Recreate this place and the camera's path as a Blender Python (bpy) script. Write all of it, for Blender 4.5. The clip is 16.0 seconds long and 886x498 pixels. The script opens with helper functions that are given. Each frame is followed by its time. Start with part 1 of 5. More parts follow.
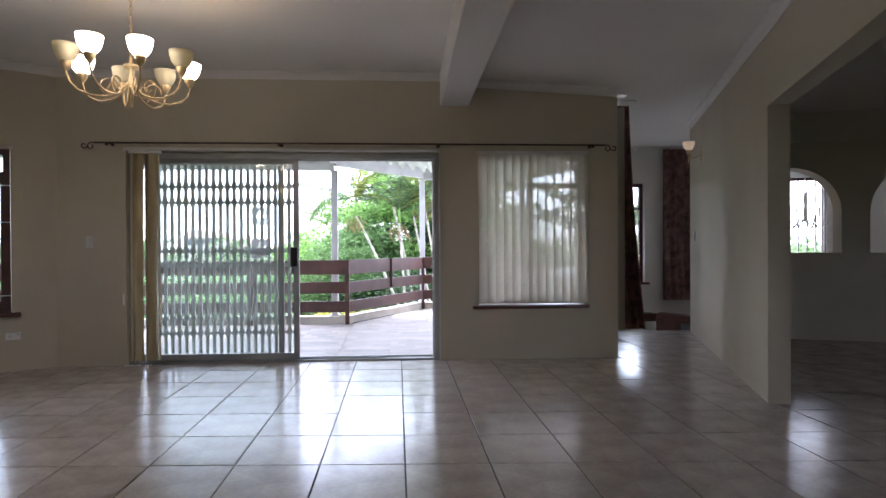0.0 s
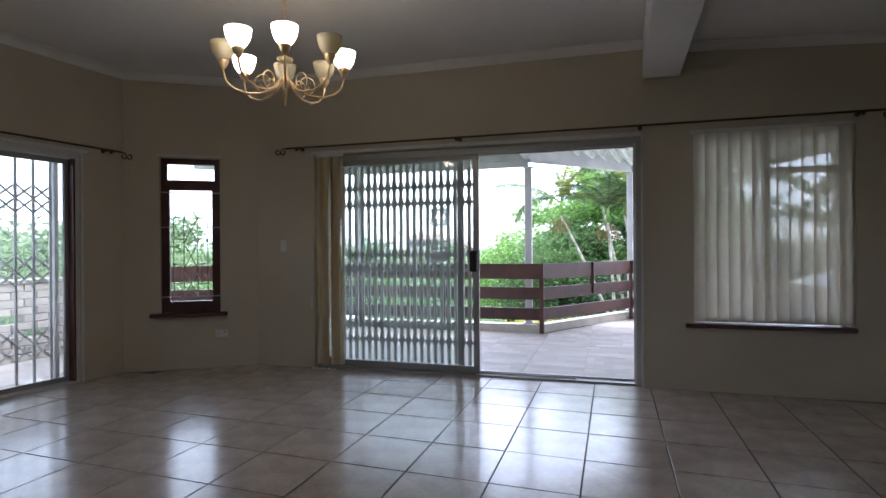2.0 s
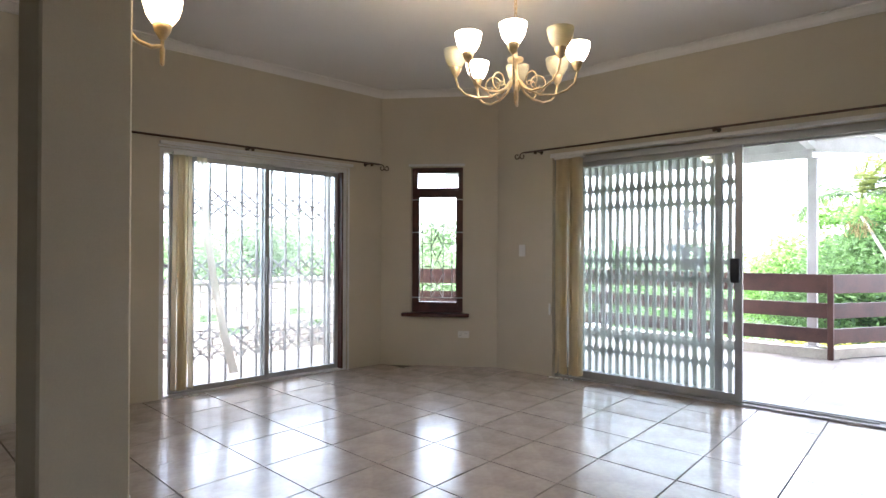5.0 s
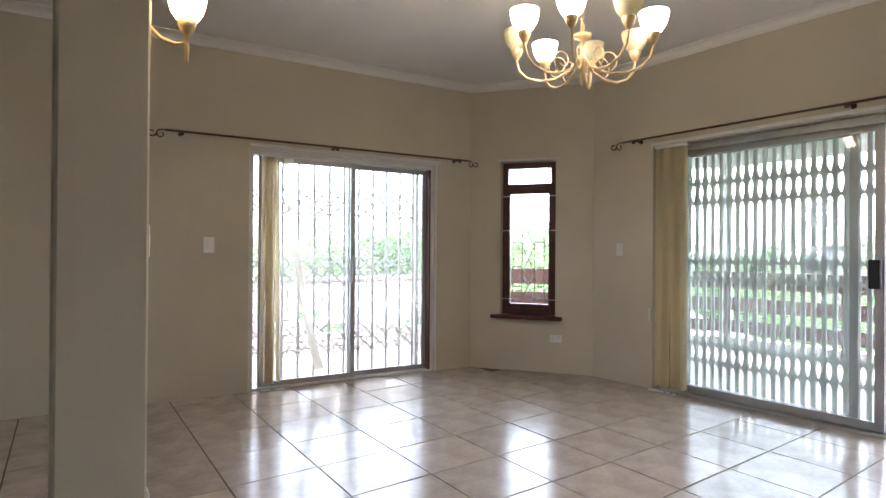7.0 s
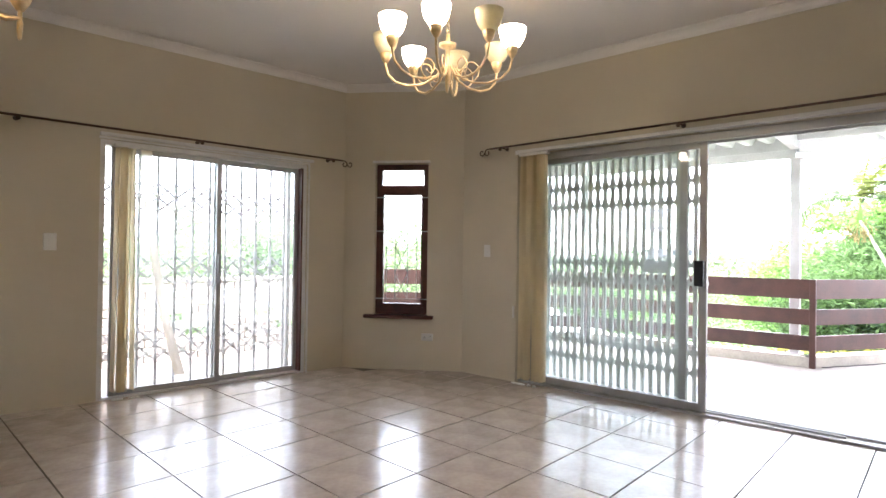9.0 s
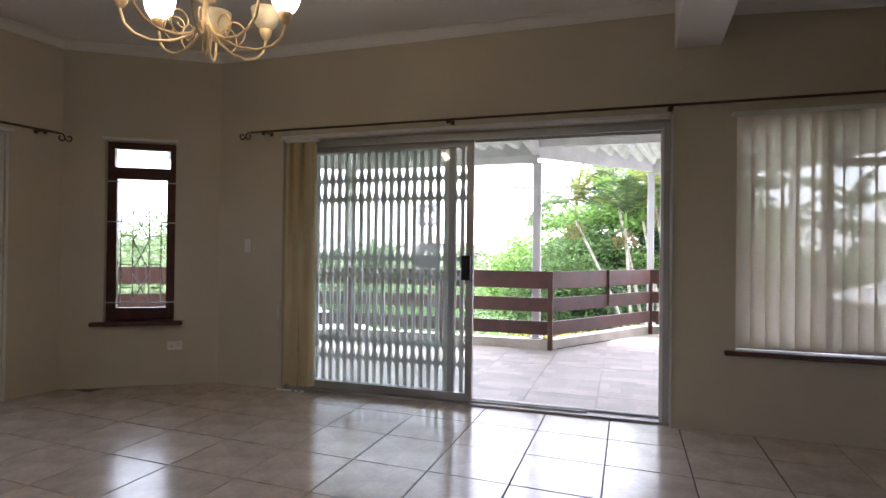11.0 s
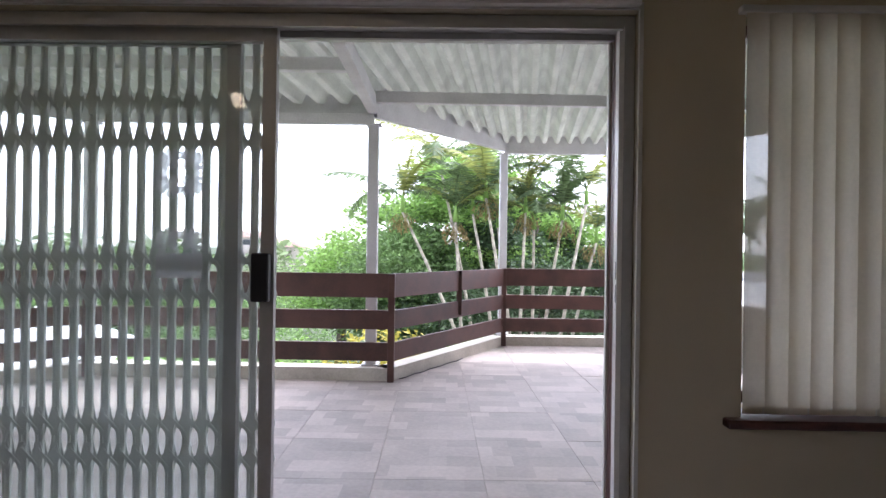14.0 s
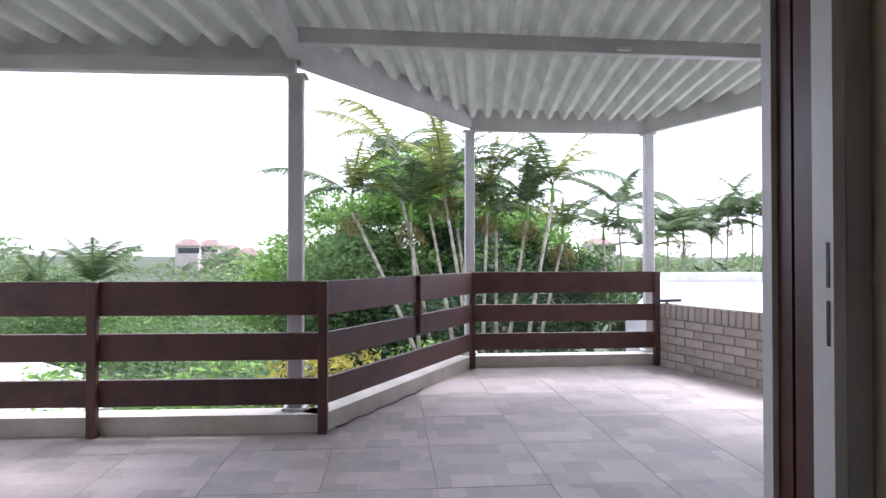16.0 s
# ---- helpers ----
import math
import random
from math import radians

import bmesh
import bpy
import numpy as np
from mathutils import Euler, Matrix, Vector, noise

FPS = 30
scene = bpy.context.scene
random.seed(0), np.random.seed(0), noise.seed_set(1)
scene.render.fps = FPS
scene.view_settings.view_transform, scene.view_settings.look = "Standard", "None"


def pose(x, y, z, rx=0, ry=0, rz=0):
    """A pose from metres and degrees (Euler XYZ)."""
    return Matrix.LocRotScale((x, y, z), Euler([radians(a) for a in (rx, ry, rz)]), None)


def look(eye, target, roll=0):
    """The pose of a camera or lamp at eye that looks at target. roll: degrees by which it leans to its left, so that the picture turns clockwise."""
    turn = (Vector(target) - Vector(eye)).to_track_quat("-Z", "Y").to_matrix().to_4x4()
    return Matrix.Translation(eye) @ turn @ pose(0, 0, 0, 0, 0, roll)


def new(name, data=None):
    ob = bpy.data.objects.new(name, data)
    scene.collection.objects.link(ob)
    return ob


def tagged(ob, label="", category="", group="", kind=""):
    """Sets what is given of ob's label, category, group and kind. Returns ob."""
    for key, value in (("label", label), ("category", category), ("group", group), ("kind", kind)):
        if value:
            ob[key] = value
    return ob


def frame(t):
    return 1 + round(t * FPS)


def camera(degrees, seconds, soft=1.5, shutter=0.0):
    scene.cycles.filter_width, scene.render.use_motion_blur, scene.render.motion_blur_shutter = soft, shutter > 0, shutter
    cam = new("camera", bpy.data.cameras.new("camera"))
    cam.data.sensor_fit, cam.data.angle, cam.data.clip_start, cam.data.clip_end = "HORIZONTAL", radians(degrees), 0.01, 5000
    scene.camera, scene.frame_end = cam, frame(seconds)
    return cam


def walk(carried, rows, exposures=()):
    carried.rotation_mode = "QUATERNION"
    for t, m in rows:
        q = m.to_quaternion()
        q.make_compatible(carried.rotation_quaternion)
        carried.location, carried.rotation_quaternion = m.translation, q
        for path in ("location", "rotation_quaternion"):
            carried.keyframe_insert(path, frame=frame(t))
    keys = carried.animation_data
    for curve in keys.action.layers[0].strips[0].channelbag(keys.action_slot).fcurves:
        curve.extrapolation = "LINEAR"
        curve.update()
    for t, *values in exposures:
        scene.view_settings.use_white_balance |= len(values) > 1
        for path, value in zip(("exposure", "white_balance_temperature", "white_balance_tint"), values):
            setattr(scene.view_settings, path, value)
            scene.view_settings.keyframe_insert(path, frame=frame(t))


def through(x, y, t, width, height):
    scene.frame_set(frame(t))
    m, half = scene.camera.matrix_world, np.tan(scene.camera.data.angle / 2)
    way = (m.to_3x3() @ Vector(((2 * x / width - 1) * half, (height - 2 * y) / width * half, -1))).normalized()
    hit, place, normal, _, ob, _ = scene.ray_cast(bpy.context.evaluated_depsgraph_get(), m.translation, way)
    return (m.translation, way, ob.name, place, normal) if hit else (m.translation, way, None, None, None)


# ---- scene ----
cam = camera(74.5, 16.0)
PATH = [
    (0, (0.235, 0.675, 1.171), (0.356, 2.671, 1.161), -0.3),
    (0.5, (0.36, 0.906, 1.172), (0.311, 2.906, 1.163), -0.4),
    (1, (0.41, 1.158, 1.179), (0.207, 3.147, 1.171), -0.4),
    (1.5, (0.427, 1.319, 1.184), (0.056, 3.284, 1.177), -0.4),
    (2, (0.412, 1.437, 1.189), (-0.18, 3.347, 1.187), -0.4),
    (2.5, (0.402, 1.492, 1.203), (-0.374, 3.336, 1.2), -0.3),
    (3, (0.379, 1.525, 1.2), (-0.547, 3.298, 1.202), -0.3),
    (3.5, (0.351, 1.541, 1.208), (-0.701, 3.242, 1.21), -0.2),
    (4, (0.354, 1.545, 1.209), (-0.808, 3.173, 1.213), -0.1),
    (6.5, (0.495, 2.047, 1.195), (-1.05, 3.317, 1.21), 0.3),
    (7, (0.503, 2.12, 1.199), (-1.112, 3.299, 1.208), 0.4),
    (7.5, (0.54, 2.14, 1.188), (-1.089, 3.3, 1.192), 0.8),
    (8, (0.579, 2.164, 1.185), (-1.003, 3.388, 1.193), 0.8),
    (8.5, (0.599, 2.159, 1.186), (-0.89, 3.495, 1.201), 0.9),
    (9, (0.594, 2.13, 1.185), (-0.747, 3.613, 1.204), 0.8),
    (9.5, (0.577, 2.092, 1.173), (-0.613, 3.7, 1.196), 0.8),
    (10, (0.552, 2.044, 1.185), (-0.45, 3.775, 1.203), 0.8),
    (10.2, (0.526, 2.07, 1.181), (-0.406, 3.84, 1.198), 0.8),
    (12.5, (-0.013, 3.263, 1.193), (-0.243, 5.25, 1.199), 0.5),
    (13, (-0.092, 3.637, 1.174), (-0.274, 5.629, 1.181), 0.6),
    (13.5, (-0.157, 3.959, 1.195), (-0.246, 5.957, 1.2), 0.6),
    (14, (-0.165, 4.376, 1.189), (-0.19, 6.376, 1.192), 0.8),
    (14.5, (-0.201, 4.762, 1.188), (-0.189, 6.762, 1.188), 0.9),
    (15, (-0.212, 5.109, 1.194), (-0.14, 7.108, 1.197), 0.5),
    (15.5, (-0.183, 5.497, 1.194), (-0.076, 7.494, 1.199), 0.4),
    (16, (-0.155, 5.844, 1.129), (-0.028, 7.84, 1.153), -0.0),
]
EXPOSURES = [(0.0, 3.28, 5500, 19), (0.8, 2.96, 5450, 18), (1.5, 2.76, 5400, 17), (2.0, 2.7, 5400, 17), (2.7, 3.1, 5400, 17), (3.5, 3.52, 5450, 17), (6.5, 4.22, 5740, 16), (7.5, 4.27, 5740, 16), (9.0, 4.3, 5950, 18), (10.2, 3.8, 5950, 20), (12.5, 2.54, 5910, 22), (14.5, 2.54, 5810, 22), (15.0, 2.18, 5760, 22), (16.0, 1.8, 5760, 22)]
walk(cam, [(t, look(eye, target, roll)) for t, eye, target, roll in PATH], EXPOSURES)

# ---- world and sun: a bright overcast sky ----
from math import sin, cos, pi, atan2, hypot, sqrt

SUN_ELEVATION, SUN_ROTATION = 1.0, 0.6
world = bpy.data.worlds.new("world")
scene.world = world
world.use_nodes = True
wn = world.node_tree.nodes
sky = wn.new("ShaderNodeTexSky")
sky.sky_type = "NISHITA"
sky.sun_disc = False
sky.sun_elevation, sky.sun_rotation = SUN_ELEVATION, SUN_ROTATION
sky.air_density, sky.dust_density, sky.ozone_density = 1.0, 1.5, 1.0
haze = wn.new("ShaderNodeHueSaturation")
haze.inputs["Saturation"].default_value = 0.2
haze.inputs["Value"].default_value = 1.0
wn["Background"].inputs["Strength"].default_value = 0.15
world.node_tree.links.new(sky.outputs["Color"], haze.inputs["Color"])
world.node_tree.links.new(haze.outputs["Color"], wn["Background"].inputs["Color"])
sun_data = bpy.data.lights.new("sun", "SUN")
sun_data.energy, sun_data.angle, sun_data.color = 1.2, radians(20), (1.0, 0.96, 0.9)
sun = new("sun", sun_data)
sun.matrix_world = look((0, 0, 30), (-sin(SUN_ROTATION) * 10, -cos(SUN_ROTATION) * 10, 30 - 10 * sin(SUN_ELEVATION) / cos(SUN_ELEVATION)))

# ---- materials ----
def material(name, color, rough=0.6, metal=0.0, vary=0.12, scale=6.0, fine=60.0, bump=0.05, stain=None, piece=0.0, glow=0.0, coat=0.0, rough_vary=0.1):
    """Base colour varied at two scales, with fine relief; piece: variation from object to object."""
    m = bpy.data.materials.new(name)
    m.use_nodes = True
    n, l = m.node_tree.nodes, m.node_tree.links
    b = n["Principled BSDF"]
    tc = n.new("ShaderNodeTexCoord")
    big, small = n.new("ShaderNodeTexNoise"), n.new("ShaderNodeTexNoise")
    big.inputs["Scale"].default_value, small.inputs["Scale"].default_value = scale, fine
    big.inputs["Detail"].default_value, small.inputs["Detail"].default_value = 5, 3
    l.new(tc.outputs["Object"], big.inputs["Vector"])
    l.new(tc.outputs["Object"], small.inputs["Vector"])
    add = n.new("ShaderNodeMath")
    add.operation = "MULTIPLY_ADD"
    l.new(small.outputs["Fac"], add.inputs[0])
    add.inputs[1].default_value = 0.4
    l.new(big.outputs["Fac"], add.inputs[2])
    last = add.outputs[0]
    if piece:
        info, more = n.new("ShaderNodeObjectInfo"), n.new("ShaderNodeMath")
        more.operation = "MULTIPLY_ADD"
        l.new(info.outputs["Random"], more.inputs[0])
        more.inputs[1].default_value = piece
        l.new(last, more.inputs[2])
        last = more.outputs[0]
    ramp = n.new("ShaderNodeValToRGB")
    low = stain or tuple(c * (1 - 2 * vary) for c in color)
    ramp.color_ramp.elements[0].position, ramp.color_ramp.elements[1].position = 0.4, 0.95 + piece * 0.6
    ramp.color_ramp.elements[0].color = (*low, 1)
    ramp.color_ramp.elements[1].color = (*[min(1, c * (1 + vary)) for c in color], 1)
    l.new(last, ramp.inputs["Fac"])
    l.new(ramp.outputs["Color"], b.inputs["Base Color"])
    rr = n.new("ShaderNodeMapRange")
    rr.inputs["To Min"].default_value, rr.inputs["To Max"].default_value = max(0, rough - rough_vary), min(1, rough + rough_vary)
    l.new(big.outputs["Fac"], rr.inputs["Value"])
    l.new(rr.outputs["Result"], b.inputs["Roughness"])
    b.inputs["Metallic"].default_value = metal
    b.inputs["Coat Weight"].default_value = coat
    b.inputs["Coat Roughness"].default_value = 0.14
    if bump:
        bp = n.new("ShaderNodeBump")
        bp.inputs["Strength"].default_value, bp.inputs["Distance"].default_value = bump, 0.01
        l.new(add.outputs[0], bp.inputs["Height"])
        l.new(bp.outputs["Normal"], b.inputs["Normal"])
    if glow:
        b.inputs["Emission Color"].default_value = (*color, 1)
        b.inputs["Emission Strength"].default_value = glow
    return m


def translucent(name, color, through, tint=0.5, clear=0.0):
    """Thin cloth or leaf: part of the light passes on through it, clear: the part that passes unscattered."""
    m = material(name, color, rough=0.75, vary=0.15, scale=3, bump=0.03)
    n, l = m.node_tree.nodes, m.node_tree.links
    b, out = n["Principled BSDF"], n["Material Output"]
    tr, mix = n.new("ShaderNodeBsdfTranslucent"), n.new("ShaderNodeMixShader")
    tr.inputs["Color"].default_value = (*[min(1, c * (1 + tint)) for c in color], 1)
    mix.inputs["Fac"].default_value = through
    l.new(b.outputs[0], mix.inputs[1])
    l.new(tr.outputs[0], mix.inputs[2])
    last = mix
    if clear:
        tp, mix2 = n.new("ShaderNodeBsdfTransparent"), n.new("ShaderNodeMixShader")
        mix2.inputs["Fac"].default_value = clear
        l.new(mix.outputs[0], mix2.inputs[1])
        l.new(tp.outputs[0], mix2.inputs[2])
        last = mix2
    l.new(last.outputs[0], out.inputs["Surface"])
    return m


def glass_material(name, tint=(0.96, 0.98, 0.97), film=0.0):
    """Clear glass; film: the share of thin dust on it that scatters the light."""
    m = bpy.data.materials.new(name)
    m.use_nodes = True
    n, l = m.node_tree.nodes, m.node_tree.links
    n.remove(n["Principled BSDF"])
    tp, gl, fr, mix = n.new("ShaderNodeBsdfTransparent"), n.new("ShaderNodeBsdfGlossy"), n.new("ShaderNodeFresnel"), n.new("ShaderNodeMixShader")
    tp.inputs["Color"].default_value = (*tint, 1)
    gl.inputs["Roughness"].default_value = 0.02
    fr.inputs["IOR"].default_value = 1.45
    l.new(fr.outputs[0], mix.inputs["Fac"])
    l.new(tp.outputs[0], mix.inputs[1])
    l.new(gl.outputs[0], mix.inputs[2])
    last = mix
    if film:
        tr, mix2, spots, amount = n.new("ShaderNodeBsdfTranslucent"), n.new("ShaderNodeMixShader"), n.new("ShaderNodeTexNoise"), n.new("ShaderNodeMapRange")
        tr.inputs["Color"].default_value = (0.9, 0.95, 0.93, 1)
        spots.inputs["Scale"].default_value = 2.5
        amount.inputs["To Min"].default_value, amount.inputs["To Max"].default_value = film * 0.6, film * 1.4
        l.new(spots.outputs["Fac"], amount.inputs["Value"])
        l.new(amount.outputs["Result"], mix2.inputs["Fac"])
        l.new(mix.outputs[0], mix2.inputs[1])
        l.new(tr.outputs[0], mix2.inputs[2])
        last = mix2
    l.new(last.outputs[0], n["Material Output"].inputs["Surface"])
    return m


WALL = material("beige_wall_paint", (0.60, 0.54, 0.42), 0.8, vary=0.05, scale=1.2, fine=180, bump=0.06)
WHITE_WALL = material("white_wall_paint", (0.76, 0.74, 0.70), 0.8, vary=0.05, scale=1.5, fine=150, bump=0.05)
CEIL = material("ceiling_paint", (0.80, 0.78, 0.75), 0.85, vary=0.03, scale=0.8, fine=90, bump=0.04)
TILE = material("glazed_floor_tile", (0.50, 0.43, 0.38), 0.24, vary=0.16, scale=5.0, fine=34, bump=0.012, piece=0.16, coat=0.4, rough_vary=0.06)
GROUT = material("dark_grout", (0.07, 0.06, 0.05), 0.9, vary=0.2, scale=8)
DECK_TILE = material("matt_deck_tile", (0.52, 0.455, 0.42), 0.5, vary=0.16, scale=2.0, fine=40, bump=0.04, piece=0.16)
CONCRETE = material("pale_concrete", (0.52, 0.49, 0.43), 0.85, vary=0.2, scale=2.5, fine=50, bump=0.2, stain=(0.33, 0.30, 0.25))
ALU = material("grey_aluminium", (0.44, 0.44, 0.44), 0.45, metal=0.35, vary=0.08, scale=4, bump=0.02)
ALU_WHITE = material("white_aluminium", (0.72, 0.71, 0.69), 0.4, vary=0.06, scale=4, bump=0.02)
GATE = material("grey_gate_paint", (0.74, 0.77, 0.73), 0.5, metal=0.0, vary=0.1, scale=10, bump=0.04)
GATE_WHITE = material("white_gate_paint", (0.55, 0.52, 0.49), 0.5, vary=0.12, scale=10, bump=0.04)
BLACK = material("black_plastic", (0.012, 0.013, 0.02), 0.4, vary=0.1)
RAIL = material("dark_stained_timber", (0.075, 0.032, 0.024), 0.55, vary=0.35, scale=5, fine=70, bump=0.15, piece=0.25)
MAHOGANY = material("red_brown_timber", (0.085, 0.025, 0.018), 0.4, vary=0.3, scale=9, fine=80, bump=0.08)
STEEL_WHITE = material("white_painted_steel", (0.66, 0.66, 0.66), 0.5, vary=0.1, scale=3, bump=0.05, stain=(0.5, 0.5, 0.5))
ROOF = translucent("corrugated_sheet", (0.60, 0.63, 0.56), 0.04, 0.1)
ROD = material("dark_bronze_rod", (0.10, 0.065, 0.048), 0.5, metal=0.4, vary=0.3, scale=20)
BRASS = material("cream_gold_metal", (0.66, 0.50, 0.28), 0.4, metal=0.5, vary=0.2, scale=20)
BULB_ON = material("lit_frosted_shade", (1.0, 0.82, 0.55), 0.5, vary=0.05, glow=1.9)
BULB_WARM = material("warm_lit_shade", (1.0, 0.72, 0.32), 0.5, vary=0.05, glow=1.3)
BULB_DIM = material("dim_glass_shade", (0.9, 0.66, 0.4), 0.25, vary=0.1, glow=0.035)
BULB_OFF = translucent("frosted_shade", (0.74, 0.66, 0.52), 0.4)
CANDLE = material("lit_bulb", (1.0, 0.8, 0.5), 0.4, glow=1.0)
PLASTIC = material("white_plastic", (0.78, 0.77, 0.73), 0.35, vary=0.03, bump=0.0)
GLASS = glass_material("window_glass")
DUSTY_GLASS = glass_material("dusty_door_glass", film=0.045)
BLIND = translucent("blind_fabric", (0.78, 0.71, 0.60), 0.55, 0.1, 0.08)
BLIND_CREAM = translucent("cream_blind_fabric", (0.74, 0.65, 0.46), 0.5, 0.2)
FROST = translucent("frosted_sticker", (0.92, 0.93, 0.95), 0.9, 0.05, 0.5)
CURTAIN = material("printed_curtain", (0.20, 0.11, 0.10), 0.9, vary=0.5, scale=9, fine=30, bump=0.1, stain=(0.025, 0.02, 0.022))
LINING = material("curtain_lining", (0.42, 0.38, 0.31), 0.9, vary=0.08, scale=4)
BRICK = material("grey_face_brick", (0.42, 0.37, 0.32), 0.85, vary=0.2, scale=7, fine=90, bump=0.3, piece=0.25)
BRICK_PALE = material("pale_patio_brick", (0.50, 0.44, 0.39), 0.85, vary=0.15, scale=7, fine=90, bump=0.3, piece=0.25)
MORTAR = material("mortar", (0.28, 0.26, 0.23), 0.95, vary=0.2, scale=9, bump=0.3)
BARK = material("palm_bark", (0.50, 0.45, 0.35), 0.9, vary=0.35, scale=6, fine=40, bump=0.4)
BARK_DARK = material("dark_bark", (0.10, 0.08, 0.06), 0.9, vary=0.35, scale=6, fine=40, bump=0.4)
EARTH = material("garden_ground", (0.06, 0.085, 0.035), 0.95, vary=0.4, scale=0.4, fine=4, bump=0.3)
ROOF_TILE = material("clay_roof", (0.34, 0.24, 0.20), 0.85, vary=0.2, scale=1)
FAR_WALL = material("pale_far_plaster", (0.62, 0.55, 0.50), 0.85, vary=0.1, scale=0.5)
DARK_PANE = material("dark_far_pane", (0.06, 0.07, 0.08), 0.2, vary=0.1)


def add_patches(m, dark):
    """Printed patchwork of soft rectangles on a tile, shifted from tile to tile."""
    n, l = m.node_tree.nodes, m.node_tree.links
    b = n["Principled BSDF"]
    src = b.inputs["Base Color"].links[0].from_socket
    tc, br, shift, mx, info, far = n.new("ShaderNodeTexCoord"), n.new("ShaderNodeTexBrick"), n.new("ShaderNodeVectorMath"), n.new("ShaderNodeMix"), n.new("ShaderNodeObjectInfo"), n.new("ShaderNodeMath")
    mx.data_type, mx.blend_type = "RGBA", "MULTIPLY"
    mx.inputs["Factor"].default_value = 1.0
    far.operation = "MULTIPLY"
    far.inputs[1].default_value = 40.0
    br.inputs["Scale"].default_value = 1.0
    br.inputs["Mortar Size"].default_value = 0.0
    br.inputs["Brick Width"].default_value, br.inputs["Row Height"].default_value = 0.21, 0.16
    br.inputs["Color1"].default_value, br.inputs["Color2"].default_value = (1, 1, 1, 1), (dark, dark, dark * 0.99, 1)
    l.new(info.outputs["Random"], far.inputs[0])
    l.new(tc.outputs["Object"], shift.inputs[0])
    l.new(far.outputs[0], shift.inputs[1])
    l.new(shift.outputs[0], br.inputs["Vector"])
    l.new(src, mx.inputs["A"])
    l.new(br.outputs["Color"], mx.inputs["B"])
    l.new(mx.outputs["Result"], b.inputs["Base Color"])


add_patches(DECK_TILE, 0.72)


def leaf_material(name, color, through=0.35):
    m = translucent(name, color, through, 0.6)
    n, l = m.node_tree.nodes, m.node_tree.links
    geo = n.new("ShaderNodeNewGeometry")
    ramp = [x for x in n if x.bl_idname == "ShaderNodeValToRGB"][0]
    ramp.color_ramp.elements[0].position, ramp.color_ramp.elements[1].position = 0.0, 1.0
    ramp.color_ramp.elements[0].color = (*[c * 0.3 for c in color], 1)
    ramp.color_ramp.elements[1].color = (*[c * 1.7 for c in color], 1)
    l.new(geo.outputs["Random Per Island"], ramp.inputs["Fac"])
    return m


LEAF = leaf_material("broad_leaf", (0.12, 0.20, 0.065), 0.34)
LEAF_LIGHT = leaf_material("light_leaf", (0.21, 0.35, 0.085), 0.3)
LEAF_DARK = leaf_material("dark_leaf", (0.06, 0.105, 0.045), 0.25)
LEAF_YELLOW = leaf_material("yellow_leaf", (0.33, 0.30, 0.05))
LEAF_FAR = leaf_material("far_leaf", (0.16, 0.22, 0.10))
FROND = leaf_material("palm_frond", (0.10, 0.15, 0.06), 0.25)
FROND_YELLOW = leaf_material("yellow_green_frond", (0.20, 0.23, 0.06), 0.3)
FROND_DRY = leaf_material("dry_frond", (0.26, 0.20, 0.08))


# ---- builders ----
def box(bm, x0, x1, y0, y1, z0, z1, m=None):
    vs = [bm.verts.new((m @ Vector(p)) if m else p) for p in ((x0, y0, z0), (x1, y0, z0), (x1, y1, z0), (x0, y1, z0), (x0, y0, z1), (x1, y0, z1), (x1, y1, z1), (x0, y1, z1))]
    for f in ((3, 2, 1, 0), (4, 5, 6, 7), (0, 1, 5, 4), (1, 2, 6, 5), (2, 3, 7, 6), (3, 0, 4, 7)):
        bm.faces.new([vs[i] for i in f])


def soft_box(bm, x0, x1, y0, y1, z0, z1, r=0.004):
    """A box with chamfered edges."""
    t = bmesh.new()
    box(t, x0, x1, y0, y1, z0, z1)
    bmesh.ops.bevel(t, geom=t.edges[:], offset=min(r, 0.45 * min(x1 - x0, y1 - y0, z1 - z0)), segments=1, affect="EDGES")
    merge(bm, t)


def merge(bm, t):
    me = bpy.data.meshes.new("t")
    t.to_mesh(me)
    t.free()
    bm.from_mesh(me)
    bpy.data.meshes.remove(me)


def bar(bm, a, b, w, d=None, up=(0, 0, 1)):
    """A straight bar of section w x d from a to b."""
    a, b = Vector(a), Vector(b)
    d = d or w
    ax = (b - a).normalized()
    side = ax.cross(Vector(up))
    side = side.normalized() if side.length > 1e-4 else Vector((1, 0, 0))
    top = side.cross(ax).normalized()
    ring = lambda p: [bm.verts.new(p + side * (i * w / 2) + top * (j * d / 2)) for i, j in ((-1, -1), (1, -1), (1, 1), (-1, 1))]
    p, q = ring(a), ring(b)
    bm.faces.new(p[::-1])
    bm.faces.new(q)
    for i in range(4):
        bm.faces.new((p[i], p[(i + 1) % 4], q[(i + 1) % 4], q[i]))


